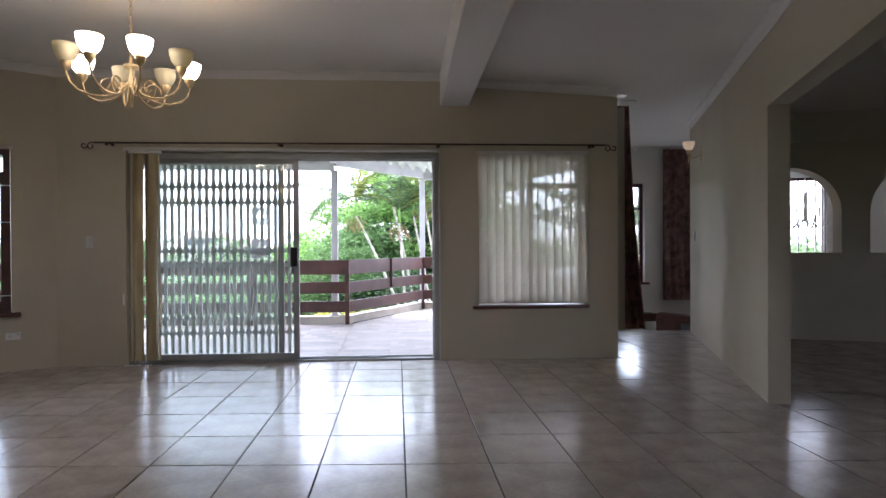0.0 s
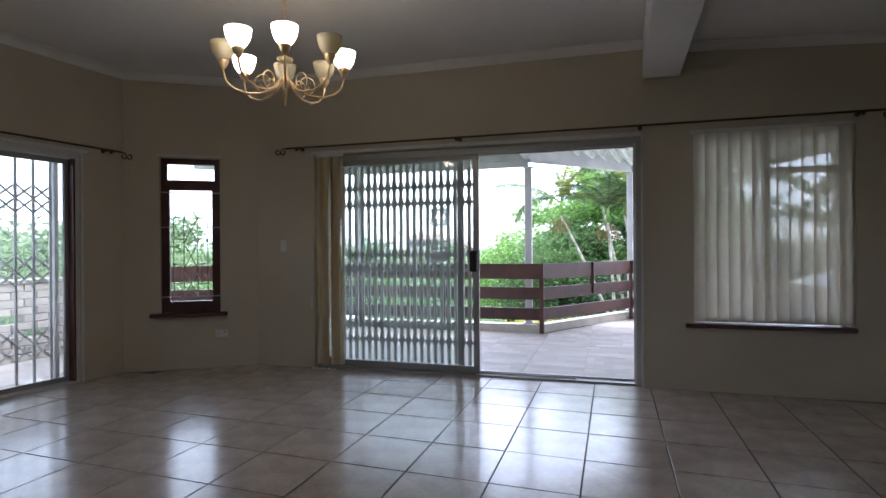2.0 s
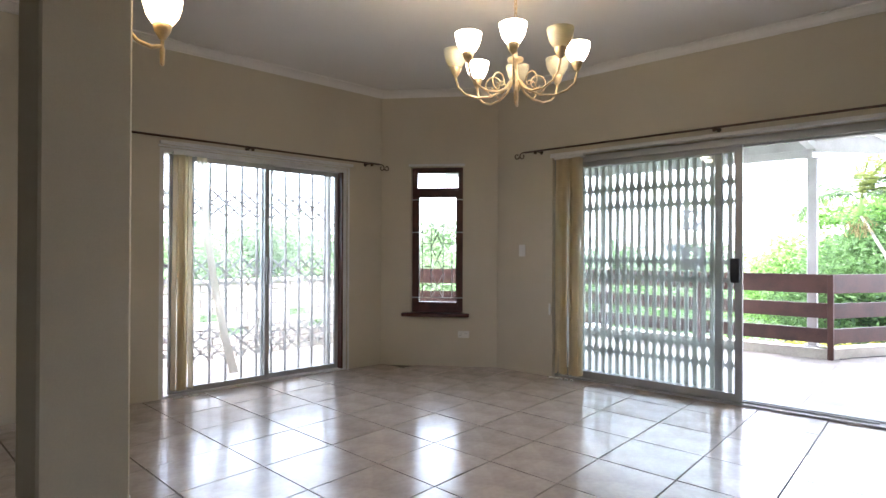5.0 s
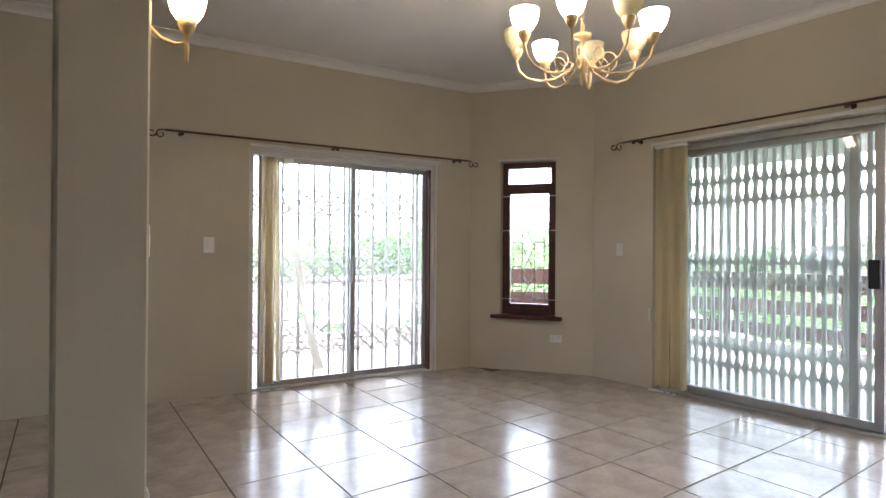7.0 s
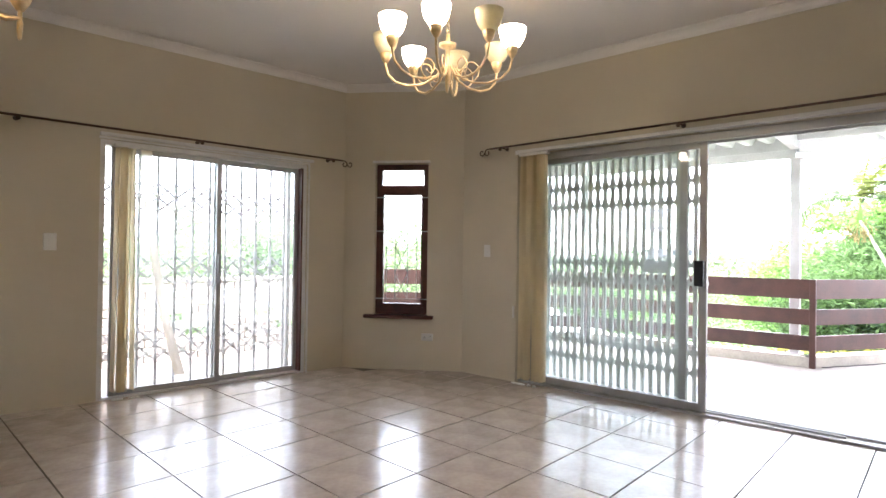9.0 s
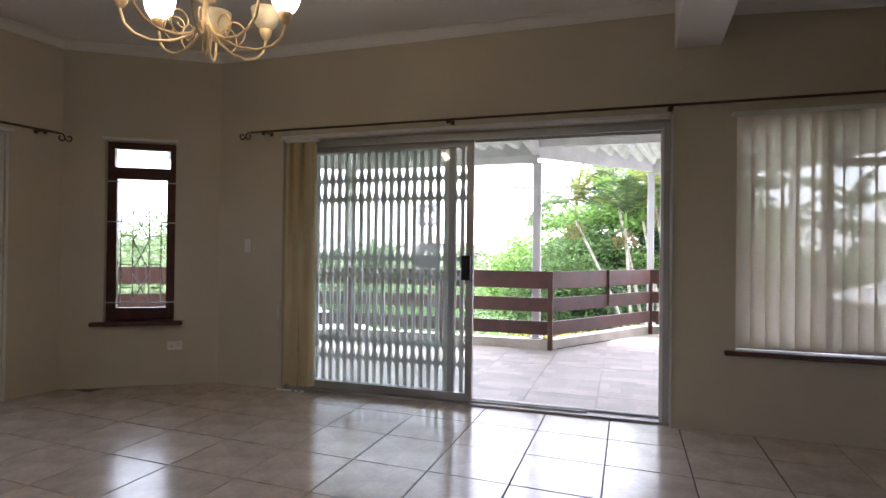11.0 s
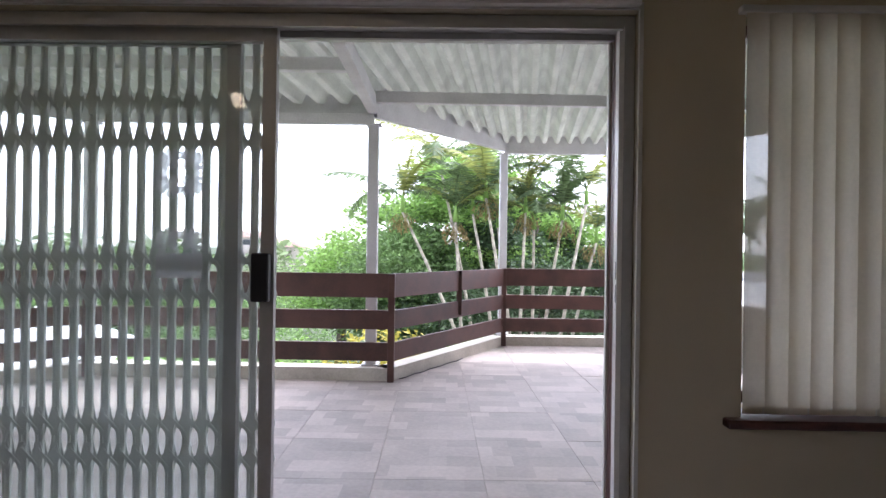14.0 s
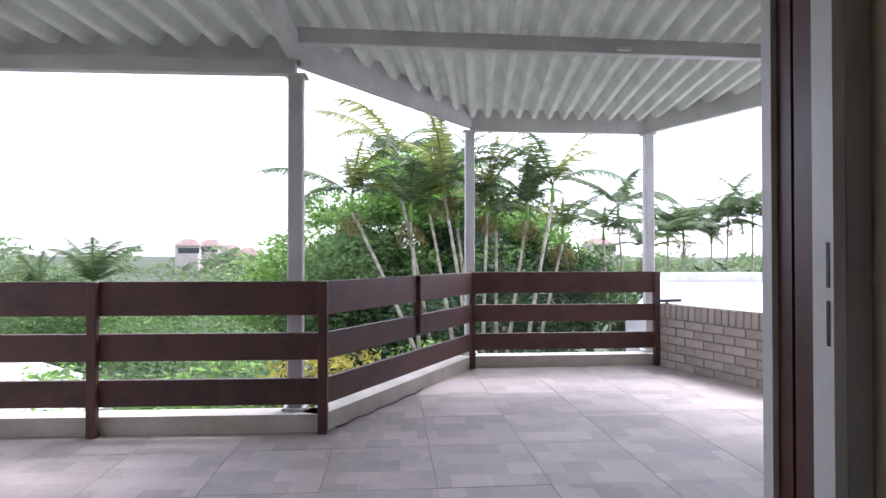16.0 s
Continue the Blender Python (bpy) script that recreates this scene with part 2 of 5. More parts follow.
def tube(bm, pts, r, n=8):
    """A round rod along a line of points; r: one radius or one a point."""
    pts = [Vector(p) for p in pts]
    rs = r if isinstance(r, (list, tuple)) else [r] * len(pts)
    rings, side = [], None
    for i, p in enumerate(pts):
        ax = (pts[min(i + 1, len(pts) - 1)] - pts[max(i - 1, 0)]).normalized()
        side = (side - ax * side.dot(ax)) if side else ax.orthogonal()
        side.normalize()
        up = ax.cross(side)
        rings.append([bm.verts.new(p + (side * cos(2 * pi * k / n) + up * sin(2 * pi * k / n)) * rs[i]) for k in range(n)])
    for a, b in zip(rings, rings[1:]):
        for k in range(n):
            f = bm.faces.new((a[k], a[(k + 1) % n], b[(k + 1) % n], b[k]))
            f.smooth = True
    bm.faces.new(rings[0][::-1])
    bm.faces.new(rings[-1])


def lathe(bm, prof, n=20, at=(0, 0, 0)):
    """A turned shape from (radius, height) pairs."""
    rings = [[bm.verts.new((at[0] + r * cos(2 * pi * k / n), at[1] + r * sin(2 * pi * k / n), at[2] + z)) for k in range(n)] for r, z in prof]
    for a, b in zip(rings, rings[1:]):
        for k in range(n):
            f = bm.faces.new((a[k], a[(k + 1) % n], b[(k + 1) % n], b[k]))
            f.smooth = True


def thing(name, m, label, category, group="", kind=""):
    ob = new(name)
    ob.empty_display_size = 0.1
    ob.matrix_world = m
    return tagged(ob, label, category, group, kind)


def part(name, bm, mat, parent=None, label=""):
    me = bpy.data.meshes.new(name)
    bm.to_mesh(me)
    bm.free()
    me.materials.append(mat)
    ob = new(name, me)
    if parent:
        ob.parent = parent
    if label:
        ob["label"] = label
    return ob


def solid(name, bm, mat, label, category, kind="", m=None, group=""):
    ob = part(name, bm, mat)
    if m:
        ob.matrix_world = m
    return tagged(ob, label, category, group, kind)


def made(f, *a, **k):
    bm = bmesh.new()
    f(bm, *a, **k)
    return bm


def panel_wall(x0, x1, y0, y1, z1, holes):
    """A wall along x with thickness y0..y1 and rectangular holes (x0, x1, z0, z1) that go through it."""
    bm = bmesh.new()
    cuts = sorted({x0, x1, *[h[0] for h in holes], *[h[1] for h in holes]})
    for a, b in zip(cuts, cuts[1:]):
        z = -0.05
        for h in sorted((h for h in holes if h[0] <= a and h[1] >= b), key=lambda h: h[2]):
            if h[2] > z:
                box(bm, a, b, y0, y1, z, h[2])
            z = h[3]
        box(bm, a, b, y0, y1, z, z1)
    bmesh.ops.remove_doubles(bm, verts=bm.verts[:], dist=1e-5)
    return bm


def prism(bm, pts, z0, z1):
    """An upright block over a plan; z0 and z1 may be functions of (x, y)."""
    lo = [bm.verts.new((x, y, z0(x, y) if callable(z0) else z0)) for x, y in pts]
    hi = [bm.verts.new((x, y, z1(x, y) if callable(z1) else z1)) for x, y in pts]
    bm.faces.new(lo[::-1])
    bm.faces.new(hi)
    for k in range(len(pts)):
        j = (k + 1) % len(pts)
        bm.faces.new((lo[k], lo[j], hi[j], hi[k]))


# ---- the room: walls, ceilings, beam, pier ----
YW = 6.65                                    # face of the main wall
TOP = 3.15
WEST = pose(-4.45, 3.74, 0, 0, 0, 84.9)      # local x along the wall, local y to the outside
BAY = pose(-4.25, 5.95, 0, 0, 0, 34.2)
EAST = pose(2.88, 4.81, 0, 0, 0, 71.75)      # local x along the wall away, local y into the living room
ARCH = pose(4.963, 7.60, 0, 0, 0, -18.3)

solid("wall_north", panel_wall(-3.22, 2.43, YW, YW + 0.23, TOP, [(-2.56, 0.56, -0.05, 2.13), (0.97, 2.08, 0.55, 2.12)]), WALL, "beige painted plaster wall with sliding door and window openings", "wall", "structure")
solid("wall_west", panel_wall(-6.75, 2.22, 0, 0.23, TOP, [(-0.04, 1.78, -0.05, 2.06)]), WALL, "beige painted plaster wall with a sliding door opening", "wall", "structure", WEST)
solid("wall_northwest", panel_wall(0, 1.245, 0, 0.23, TOP, [(0.32, 0.88, 0.56, 2.12)]), WALL, "beige angled plaster wall with a narrow window", "wall", "structure", BAY)
solid("wall_east", panel_wall(-8.0, 3.68, -0.15, 0, TOP, [(-8.0, 0, -0.05, 2.19)]), WALL, "beige plaster wall with a wide opening beside the living room", "wall", "structure", EAST)
# the opening in this unseen wall is added to let daylight onto the arches
solid("wall_south", panel_wall(-5.4, 9.2, -3.23, -3.0, TOP, [(4.4, 6.0, 1.0, 2.1)]), WALL, "beige plaster wall behind the living room", "wall", "structure")
solid("wall_far_east", made(box, 9.0, 9.23, -3.0, 12.2, -0.05, TOP), WALL, "beige plaster wall of the adjoining room", "wall", "structure")
PASS = pose(2.43, 6.88, 0, 0, 0, 71.75)
solid("wall_passage", panel_wall(0, 3.35, -0.0, 0.2, TOP, [(0.35, 0.8, 0.3, 2.1)]), WHITE_WALL, "white plaster wall of the stair passage", "wall", "structure", PASS)
solid("wall_stair", panel_wall(3.0, 6.2, 9.98, 10.2, TOP, [(3.35, 4.1, 0.56, 2.18)]), WHITE_WALL, "white plaster wall behind the stairs with a window", "wall", "structure")
solid("wall_stair_low", made(box, 3.0, 6.2, 9.98, 10.2, -2.6, -0.05), WHITE_WALL, "white plaster wall below the stair window", "wall", "structure")

solid("wall_corner_1", made(prism, [(-4.25, 5.95), (-4.25, 5.952), (-4.379, 6.14), (-4.479, 5.971)], -0.05, TOP), WALL, "beige plaster corner of the bay", "wall", "structure")
solid("wall_corner_2", made(prism, [(-3.22, 6.65), (-3.22, 6.88), (-3.349, 6.84)], -0.05, TOP), WALL, "beige plaster corner of the bay", "wall", "structure")
pier = solid("pier", made(soft_box, -2.03, -1.775, 2.215, 2.495, -0.02, 2.93, 0.008), WALL, "beige painted square pier with rounded edges", "pillar", "structure")

def slope(x, y):
    return 2.89 - 0.055 * min(max(x - 0.6, 0), 2.0)


def ceilings(bm):
    prism(bm, [(-5.4, -3.1), (0.75, -3.1), (0.75, 6.75), (-3.3, 6.75), (-4.9, 5.8)], 2.93, 3.1)
    prism(bm, [(0.75, -3.1), (2.6, -3.1), (2.6, 6.8), (0.75, 6.8)], slope, 3.1)
    prism(bm, [(2.6, -3.1), (9.2, -3.1), (9.2, 6.9), (2.6, 6.9)], slope, 3.1)
    prism(bm, [(2.5, 6.9), (9.2, 6.9), (9.2, 10.1), (3.5, 10.1)], lambda x, y: 2.78, 3.1)


solid("ceiling", made(ceilings), CEIL, "off-white painted plaster ceiling", "ceiling", "structure")
solid("ceiling_beam", made(soft_box, 0.575, 0.87, -3.0, YW, 2.61, 3.0, 0.006), CEIL, "off-white plastered ceiling beam", "beam", "structure")


def cornice(bm, pts, z=2.93):
    """A coved moulding along a line of points on the plan; the room is to the right of the line."""
    prof = [(0.0, -0.07), (0.008, -0.07), (0.013, -0.05), (0.026, -0.03), (0.046, -0.015), (0.07, -0.009), (0.07, 0.0), (0.0, 0.0)]
    rows = []
    for k, p in enumerate(pts):
        d0 = (Vector(pts[k]) - Vector(pts[k - 1])).normalized() if k else None
        d1 = (Vector(pts[k + 1]) - Vector(pts[k])).normalized() if k + 1 < len(pts) else None
        d0, d1 = d0 or d1, d1 or d0
        n0, n1 = Vector((d0.y, -d0.x)), Vector((d1.y, -d1.x))
        n = (n0 + n1) / (1 + n0.dot(n1))
        zz = z(p[0], p[1]) if callable(z) else z
        rows.append([bm.verts.new((p[0] + n.x * u, p[1] + n.y * u, zz + h)) for u, h in prof])
    for a, b in zip(rows, rows[1:]):
        for k in range(len(prof) - 1):
            bm.faces.new((a[k], b[k], b[k + 1], a[k + 1]))


solid("cornice", made(cornice, [(-5.05, -3.0), (-4.25, 5.95), (-3.22, YW), (0.575, YW)]), CEIL, "white coved plaster cornice", "cornice", "structure")
solid("cornice_1", made(cornice, [(0.87, YW), (2.43, YW)], slope), CEIL, "white coved plaster cornice", "cornice", "structure")
solid("cornice_2", made(cornice, [(4.0, 8.2), (2.88, 4.81), (0.8, -1.4)], lambda x, y: slope(x, y) - 0.0), CEIL, "white coved plaster cornice over the oblique wall", "cornice", "structure")

solid("floor", made(prism, [(-5.2, -3.2), (9.2, -3.2), (9.2, 8.0), (4.1, 8.4), (2.95, 8.4), (2.43, 6.8), (-3.25, 6.8), (-4.6, 5.9)], -0.25, -0.006), GROUT, "dark grout bed of the tiled floor", "floor", "structure")


# ---- sliding doors ----
def bead_frame(bm, x0, x1, z0, z1, w, y0, y1):
    box(bm, x0, x0 + w, y0, y1, z0, z1)
    box(bm, x1 - w, x1, y0, y1, z0, z1)
    box(bm, x0 + w, x1 - w, y0, y1, z0, z0 + w)
    box(bm, x0 + w, x1 - w, y0, y1, z1 - w, z1)


def door_leaf(door, name, x0, x1, z0, z1, y, mat, w=0.055, label=""):
    """A glazed aluminium leaf: two stiles, two rails and a pane."""
    leaf = part(name, made(bead_frame, x0, x1, z0, z1, w, y, y + 0.035), mat, door, label)
    g = part("pane", made(box, x0 + w - 0.005, x1 - w + 0.005, y + 0.014, y + 0.02, z0 + w - 0.005, z1 - w + 0.005), DUSTY_GLASS, leaf, "lightly dusty glass pane")
    g.visible_shadow = False
    return leaf


def channel(bm, x, y, z0, z1, w):
    """A folded channel upright: a web between two lips that turn towards the room."""
    a, b = w * 0.8, w * 0.36
    plan = [(-a, -0.008), (-b, -0.008), (-b, 0.002), (b, 0.002), (b, -0.008), (a, -0.008), (a, 0.006), (-a, 0.006)]
    lo = [bm.verts.new((x + u, y + v, z0)) for u, v in plan]
    hi = [bm.verts.new((x + u, y + v, z1)) for u, v in plan]
    for k in range(8):
        bm.faces.new((lo[k], lo[(k + 1) % 8], hi[(k + 1) % 8], hi[k]))
    bm.faces.new(lo[::-1])
    bm.faces.new(hi)


def long_lattice(bm, xs, y, bands, lw):
    """Crossed flats, each running over two bays, pinned at the uprights."""
    for lo, hi in bands:
        h = (hi - lo) / 2
        for a, b in zip(xs, xs[1:]):
            for base in (lo, lo + h):
                bar(bm, (a, y + 0.012, base), (b, y + 0.012, base + h), lw, 0.004, (0, 1, 0))
                bar(bm, (a, y - 0.012, base + h), (b, y - 0.012, base), lw, 0.004, (0, 1, 0))


door = thing("door_1", pose(0, 0, 0), "aluminium sliding glass door, slid half open onto the deck", "sliding door", kind="structure")
part("door_frame", made(lambda bm: (
    box(bm, -2.555, -2.515, 6.69, 6.872, 0.0, 2.125), box(bm, 0.515, 0.555, 6.69, 6.872, 0.0, 2.125),
    box(bm, -2.515, 0.515, 6.69, 6.872, 2.085, 2.125), box(bm, -2.515, 0.515, 6.69, 6.872, -0.004, 0.016),
    
    box(bm, -2.515, -0.0, 6.74, 6.75, 0.016, 0.03), box(bm, -2.515, 0.5, 6.79, 6.80, 0.016, 0.03),
    box(bm, -2.515, 0.5, 6.655, 6.675, 2.06, 2.085), box(bm, -2.515, 0.5, 6.78, 6.80, 2.06, 2.085))), ALU, door, "grey aluminium outer frame with tracks")
# shade inside the aluminium jamb, put in as dark brown faces
part("jamb_channel", made(lambda bm: (box(bm, 0.505, 0.515, 6.75, 6.795, 0.02, 2.08), box(bm, 0.505, 0.515, 6.803, 6.84, 0.02, 2.08))), MAHOGANY, door, "jamb channel, coloured dark brown")
# jamb faces that catch the light, put in as whiter strips
part("jamb_strip", made(lambda bm: (box(bm, 0.495, 0.515, 6.692, 6.738, 0.018, 2.083), box(bm, 0.495, 0.515, 6.842, 6.87, 0.018, 2.083))), ALU_WHITE, door, "jamb strips, coloured white as lit frame faces")
part("trim", made(lambda bm: (box(bm, 0.556, 0.572, 6.638, 6.655, 0.0, 2.14), box(bm, -2.58, 0.572, 6.638, 6.652, 2.131, 2.158))), ALU_WHITE, door, "white edge trim")
door_leaf(door, "fixed_leaf", -2.515, -1.04, 0.03, 2.075, 6.765, ALU)
leaf = door_leaf(door, "sliding_leaf", -2.38, -0.875, 0.03, 2.075, 6.715, ALU)
lock = part("lock", made(soft_box, -0.955, -0.885, 6.67, 6.715, 0.972, 1.166, 0.006), BLACK, leaf, "black plastic lock case")
part("keeper", made(lambda bm: (box(bm, 0.4935, 0.497, 6.70, 6.706, 0.99, 1.06), box(bm, 0.4935, 0.497, 6.70, 6.706, 1.08, 1.15))), BLACK, door, "black keeper slots")


def ornament(bm, x, z, w, y):
    """A lace-like square of scrolls, mirrored four ways."""
    for sx in (-1, 1):
        for sz in (-1, 1):
            c = lambda u, v: (x + sx * u * w / 2, y, z + sz * v * w / 2)
            for k, (cu, cv, r) in enumerate(((0.3, 0.3, 0.22), (0.68, 0.25, 0.17), (0.25, 0.68, 0.17), (0.68, 0.68, 0.2))):
                pts = [c(cu + r * (1 - i / 26) * cos(i * 0.5 + k), cv + r * (1 - i / 26) * sin(i * 0.5 + k)) for i in range(22)]
                for a, b in zip(pts, pts[1:]):
                    bar(bm, a, b, 0.012, 0.001, (0, 1, 0))
            for i in range(7):
                a = i * pi / 12
                bar(bm, c(0.55 * cos(a), 0.55 * sin(a)), c((0.85 + 0.3 * sin(2 * a)) * cos(a), (0.85 + 0.3 * sin(2 * a)) * sin(a)), 0.018, 0.001, (0, 1, 0))


st = part("sticker", made(ornament, -1.265, 1.487, 0.2, 6.728), FROST, leaf, "white lace-pattern glass sticker")
part("sticker", made(lambda bm: (ornament(bm, -1.265, 1.165, 0.2, 6.728), box(bm, -1.36, -1.17, 6.7275, 6.7285, 1.06, 1.16))), FROST, leaf, "white frosted glass sticker")

gate = thing("security_gate", pose(0, 6.85, 0), "grey folding trellis security gate, drawn together behind the sliding door", "security gate")
NB = 21
xs = [-2.33 + i * (1.40 / (NB - 1)) for i in range(NB)]
bands = [(1.60, 1.845), (0.95, 1.175), (0.25, 0.475)]
for i, x in enumerate(xs):
    part("upright", made(channel, x, 0, 0.05, 2.07, 0.0205), GATE, gate)


def flare(bm, x, z, w, h, y):
    """A flat link end: widest at its pin, tapering along the upright."""
    pts = ((-w, 0), (-0.012, -h), (0.012, -h), (w, 0), (0.012, h), (-0.012, h))
    f = [bm.verts.new((x + a, y, z + b)) for a, b in pts]
    g = [bm.verts.new((x + a, y + 0.004, z + b)) for a, b in pts]
    bm.faces.new(f)
    bm.faces.new(g[::-1])
    for k in range(6):
        bm.faces.new((f[k], g[k], g[(k + 1) % 6], f[(k + 1) % 6]))


for lo, hi in bands:
    lat = bmesh.new()
    h = (hi - lo) / 3
    for x in xs:
        for y in (-0.016, 0.012):
            flare(lat, x, lo + 0.5 * h, 0.026, 0.06, y)
            flare(lat, x, hi - 0.5 * h, 0.026, 0.06, y)
    for a, b in zip(xs, xs[1:]):
        for u in (lo, hi - h):
            bar(lat, (a, 0.019, u), (b, 0.019, u + h), 0.014, 0.004, (0, 1, 0))
            bar(lat, (a, -0.021, u + h), (b, -0.021, u), 0.014, 0.004, (0, 1, 0))
    part("lattice", lat, GATE, gate, "crossed flat steel links")
part("rail", made(box, -2.5, 0.5, -0.015, 0.015, 0.0, 0.025), GATE, gate)
part("rail", made(box, -2.5, 0.5, -0.015, 0.015, 2.072, 2.084), GATE, gate)

door = thing("door_2", WEST, "pale aluminium sliding glass door, closed, onto the patio", "sliding door", kind="structure")
part("door_frame", made(lambda bm: (
    box(bm, -0.037, 0.0, 0.01, 0.15, 0.0, 2.057), box(bm, 1.74, 1.777, 0.01, 0.15, 0.0, 2.057),
    box(bm, 0.0, 1.74, 0.01, 0.15, 2.02, 2.057), box(bm, 0.0, 1.74, 0.01, 0.15, -0.004, 0.016))), ALU_WHITE, door, "white aluminium outer frame")
part("trim", made(lambda bm: (box(bm, 1.782, 1.80, -0.012, 0.0, 0.0, 2.075), box(bm, -0.05, 1.80, -0.012, 0.0, 2.06, 2.075))), ALU_WHITE, door)
door_leaf(door, "fixed_leaf", 0.89, 1.735, 0.02, 2.015, 0.085, ALU, 0.042)
part("jamb_channel", made(box, 1.722, 1.7395, 0.012, 0.08, 0.018, 2.018), MAHOGANY, door, "jamb channel, coloured dark brown")
leaf = door_leaf(door, "sliding_leaf", 0.05, 0.94, 0.02, 2.015, 0.035, ALU, 0.042)
part("door_handle", made(lambda bm: (soft_box(bm, 0.905, 0.93, 0.0, 0.03, 0.90, 1.16, 0.004), box(bm, 0.909, 0.926, 0.028, 0.036, 0.92, 1.14))), ALU, leaf, "grey pull handle")
gate = thing("security_gate", WEST @ pose(0, 0.185, 0), "pale folding trellis security gate, drawn across the patio door", "security gate")
xs = [0.0 + i * 0.148 for i in range(12)]
for x in xs:
    part("upright", made(channel, x, 0, 0.03, 2.04, 0.014), GATE_WHITE, gate)
for band in ((1.52, 1.76), (0.88, 1.14), (0.24, 0.52)):
    lat = bmesh.new()
    long_lattice(lat, xs, 0, [band], 0.018)
    part("lattice", lat, GATE_WHITE, gate, "crossed flat steel links")
part("lock_post", made(box, 1.655, 1.69, -0.02, 0.02, 0.02, 2.05), GATE_WHITE, gate)


# ---- windows ----
def window_blind_side():
    w = thing("window_1", pose(0, 0, 0), "timber framed window behind a closed vertical blind", "window", kind="structure")
    def fr(bm):
        bead_frame(bm, 0.973, 2.077, 0.585, 2.117, 0.05, 6.76, 6.82)
        box(bm, 1.50, 1.56, 6.76, 6.82, 0.635, 2.067)
        box(bm, 1.56, 2.027, 6.76, 6.82, 1.78, 1.83)
    part("window_frame", made(fr), MAHOGANY, w, "dark red-brown timber frame")
    part("window_sill", made(soft_box, 0.90, 2.115, 6.60, 6.78, 0.522, 0.556, 0.006), MAHOGANY, w, "dark timber sill board")
    for a, b, c, d in ((1.023, 1.50, 0.635, 2.067), (1.56, 2.027, 0.635, 1.78), (1.56, 2.027, 1.83, 2.067)):
        g = part("pane", made(box, a, b, 6.787, 6.792, c, d), GLASS, w)
        g.visible_shadow = False


window_blind_side()
blind = thing("vertical_blind", pose(0, 6.645, 0), "white fabric vertical blind, closed over the window", "blind")
part("headrail", made(soft_box, 0.94, 2.10, -0.03, 0.03, 2.118, 2.145, 0.004), ALU_WHITE, blind)
random.seed(4)
for i in range(13):
    bm = bmesh.new()
    x = 0.965 + i * 0.0865
    t = 0.20 + random.uniform(-0.09, 0.09)
    cols = [(x + u * 0.114 * cos(t), -0.006 + (u - 0.5) * 0.114 * sin(t) - 0.013 * sin(pi * u)) for u in (0, 0.25, 0.5, 0.75, 1)]
    lo = [bm.verts.new((a, b, 0.575)) for a, b in cols]
    hi = [bm.verts.new((a, b, 2.12)) for a, b in cols]
    for k in range(4):
        f = bm.faces.new((lo[k], lo[k + 1], hi[k + 1], hi[k]))
        f.smooth = True
    vane = part("vane", bm, BLIND, blind)
    part("hem", made(box, x + 0.004, x + 0.084, -0.012, -0.010, 0.575, 0.60), PLASTIC, vane, "white bottom weight")


def bunched_blind(m, width, n, z0, z1, depth, seed, label, mat):
    b = thing("vertical_blind", m, label, "blind")
    random.seed(seed)
    part("headrail", made(soft_box, -0.03, width + 0.02, -0.025, 0.02, z1, z1 + 0.03, 0.004), ALU_WHITE, b)
    for i in range(n):
        bm = bmesh.new()
        x = i * width / n
        lean = random.uniform(-0.02, 0.02)
        zs = [z0 + (z1 - z0) * k / 8 for k in range(9)]
        rows = []
        for z in zs:
            s = (1 - (z - z0) / (z1 - z0))
            rows.append([bm.verts.new((x + lean * s + 0.012 * sin(5 * u + i), -depth + 2 * depth * u + 0.006 * sin(i * 2.1 + z * 3), z)) for u in (0, 0.33, 0.66, 1)])
        for a, c in zip(rows, rows[1:]):
            for k in range(3):
                f = bm.faces.new((a[k], a[k + 1], c[k + 1], c[k]))
                f.smooth = True
        part("vane", bm, mat, b)
    return b


bunched_blind(pose(-2.48, 6.62, 0), 0.26, 15, 0.05, 2.10, 0.04, 3, "cream vertical blind bunched at the side of the sliding door", BLIND_CREAM)
part_rail = part("headrail", made(soft_box, -2.55, 0.55, 6.59, 6.63, 2.132, 2.162, 0.004), ALU_WHITE)
tagged(part_rail, "white blind track above the sliding door", "blind rail")
b2 = bunched_blind(WEST @ pose(0.08, -0.03, 0), 0.13, 7, 0.06, 2.0, 0.04, 8, "cream vertical blind bunched before the patio door", BLIND_CREAM)
def loose_vane(bm):
    cols = []
    for k in range(13):
        f = k / 12
        x, y, z = 0.16 + 0.26 * f * f + 0.03 * f, -0.02 - 0.05 * sin(pi * f), 2.0 - 1.86 * f
        w = 0.085 * (1 - 0.25 * sin(pi * f))
        cols.append([bm.verts.new((x + w * u, y + 0.015 * sin(pi * u), z)) for u in (0, 0.33, 0.66, 1)])
    for a, c in zip(cols, cols[1:]):
        for k in range(3):
            bm.faces.new((a[k], a[k + 1], c[k + 1], c[k])).smooth = True
part("vane", made(loose_vane), BLIND, b2, "loose white vane drifting in the breeze")
part_rail = part("headrail", made(soft_box, -0.05, 1.82, -0.055, -0.015, 2.078, 2.105, 0.004), ALU_WHITE)
part_rail.matrix_world = WEST
tagged(part_rail, "white blind track above the patio door", "blind rail")

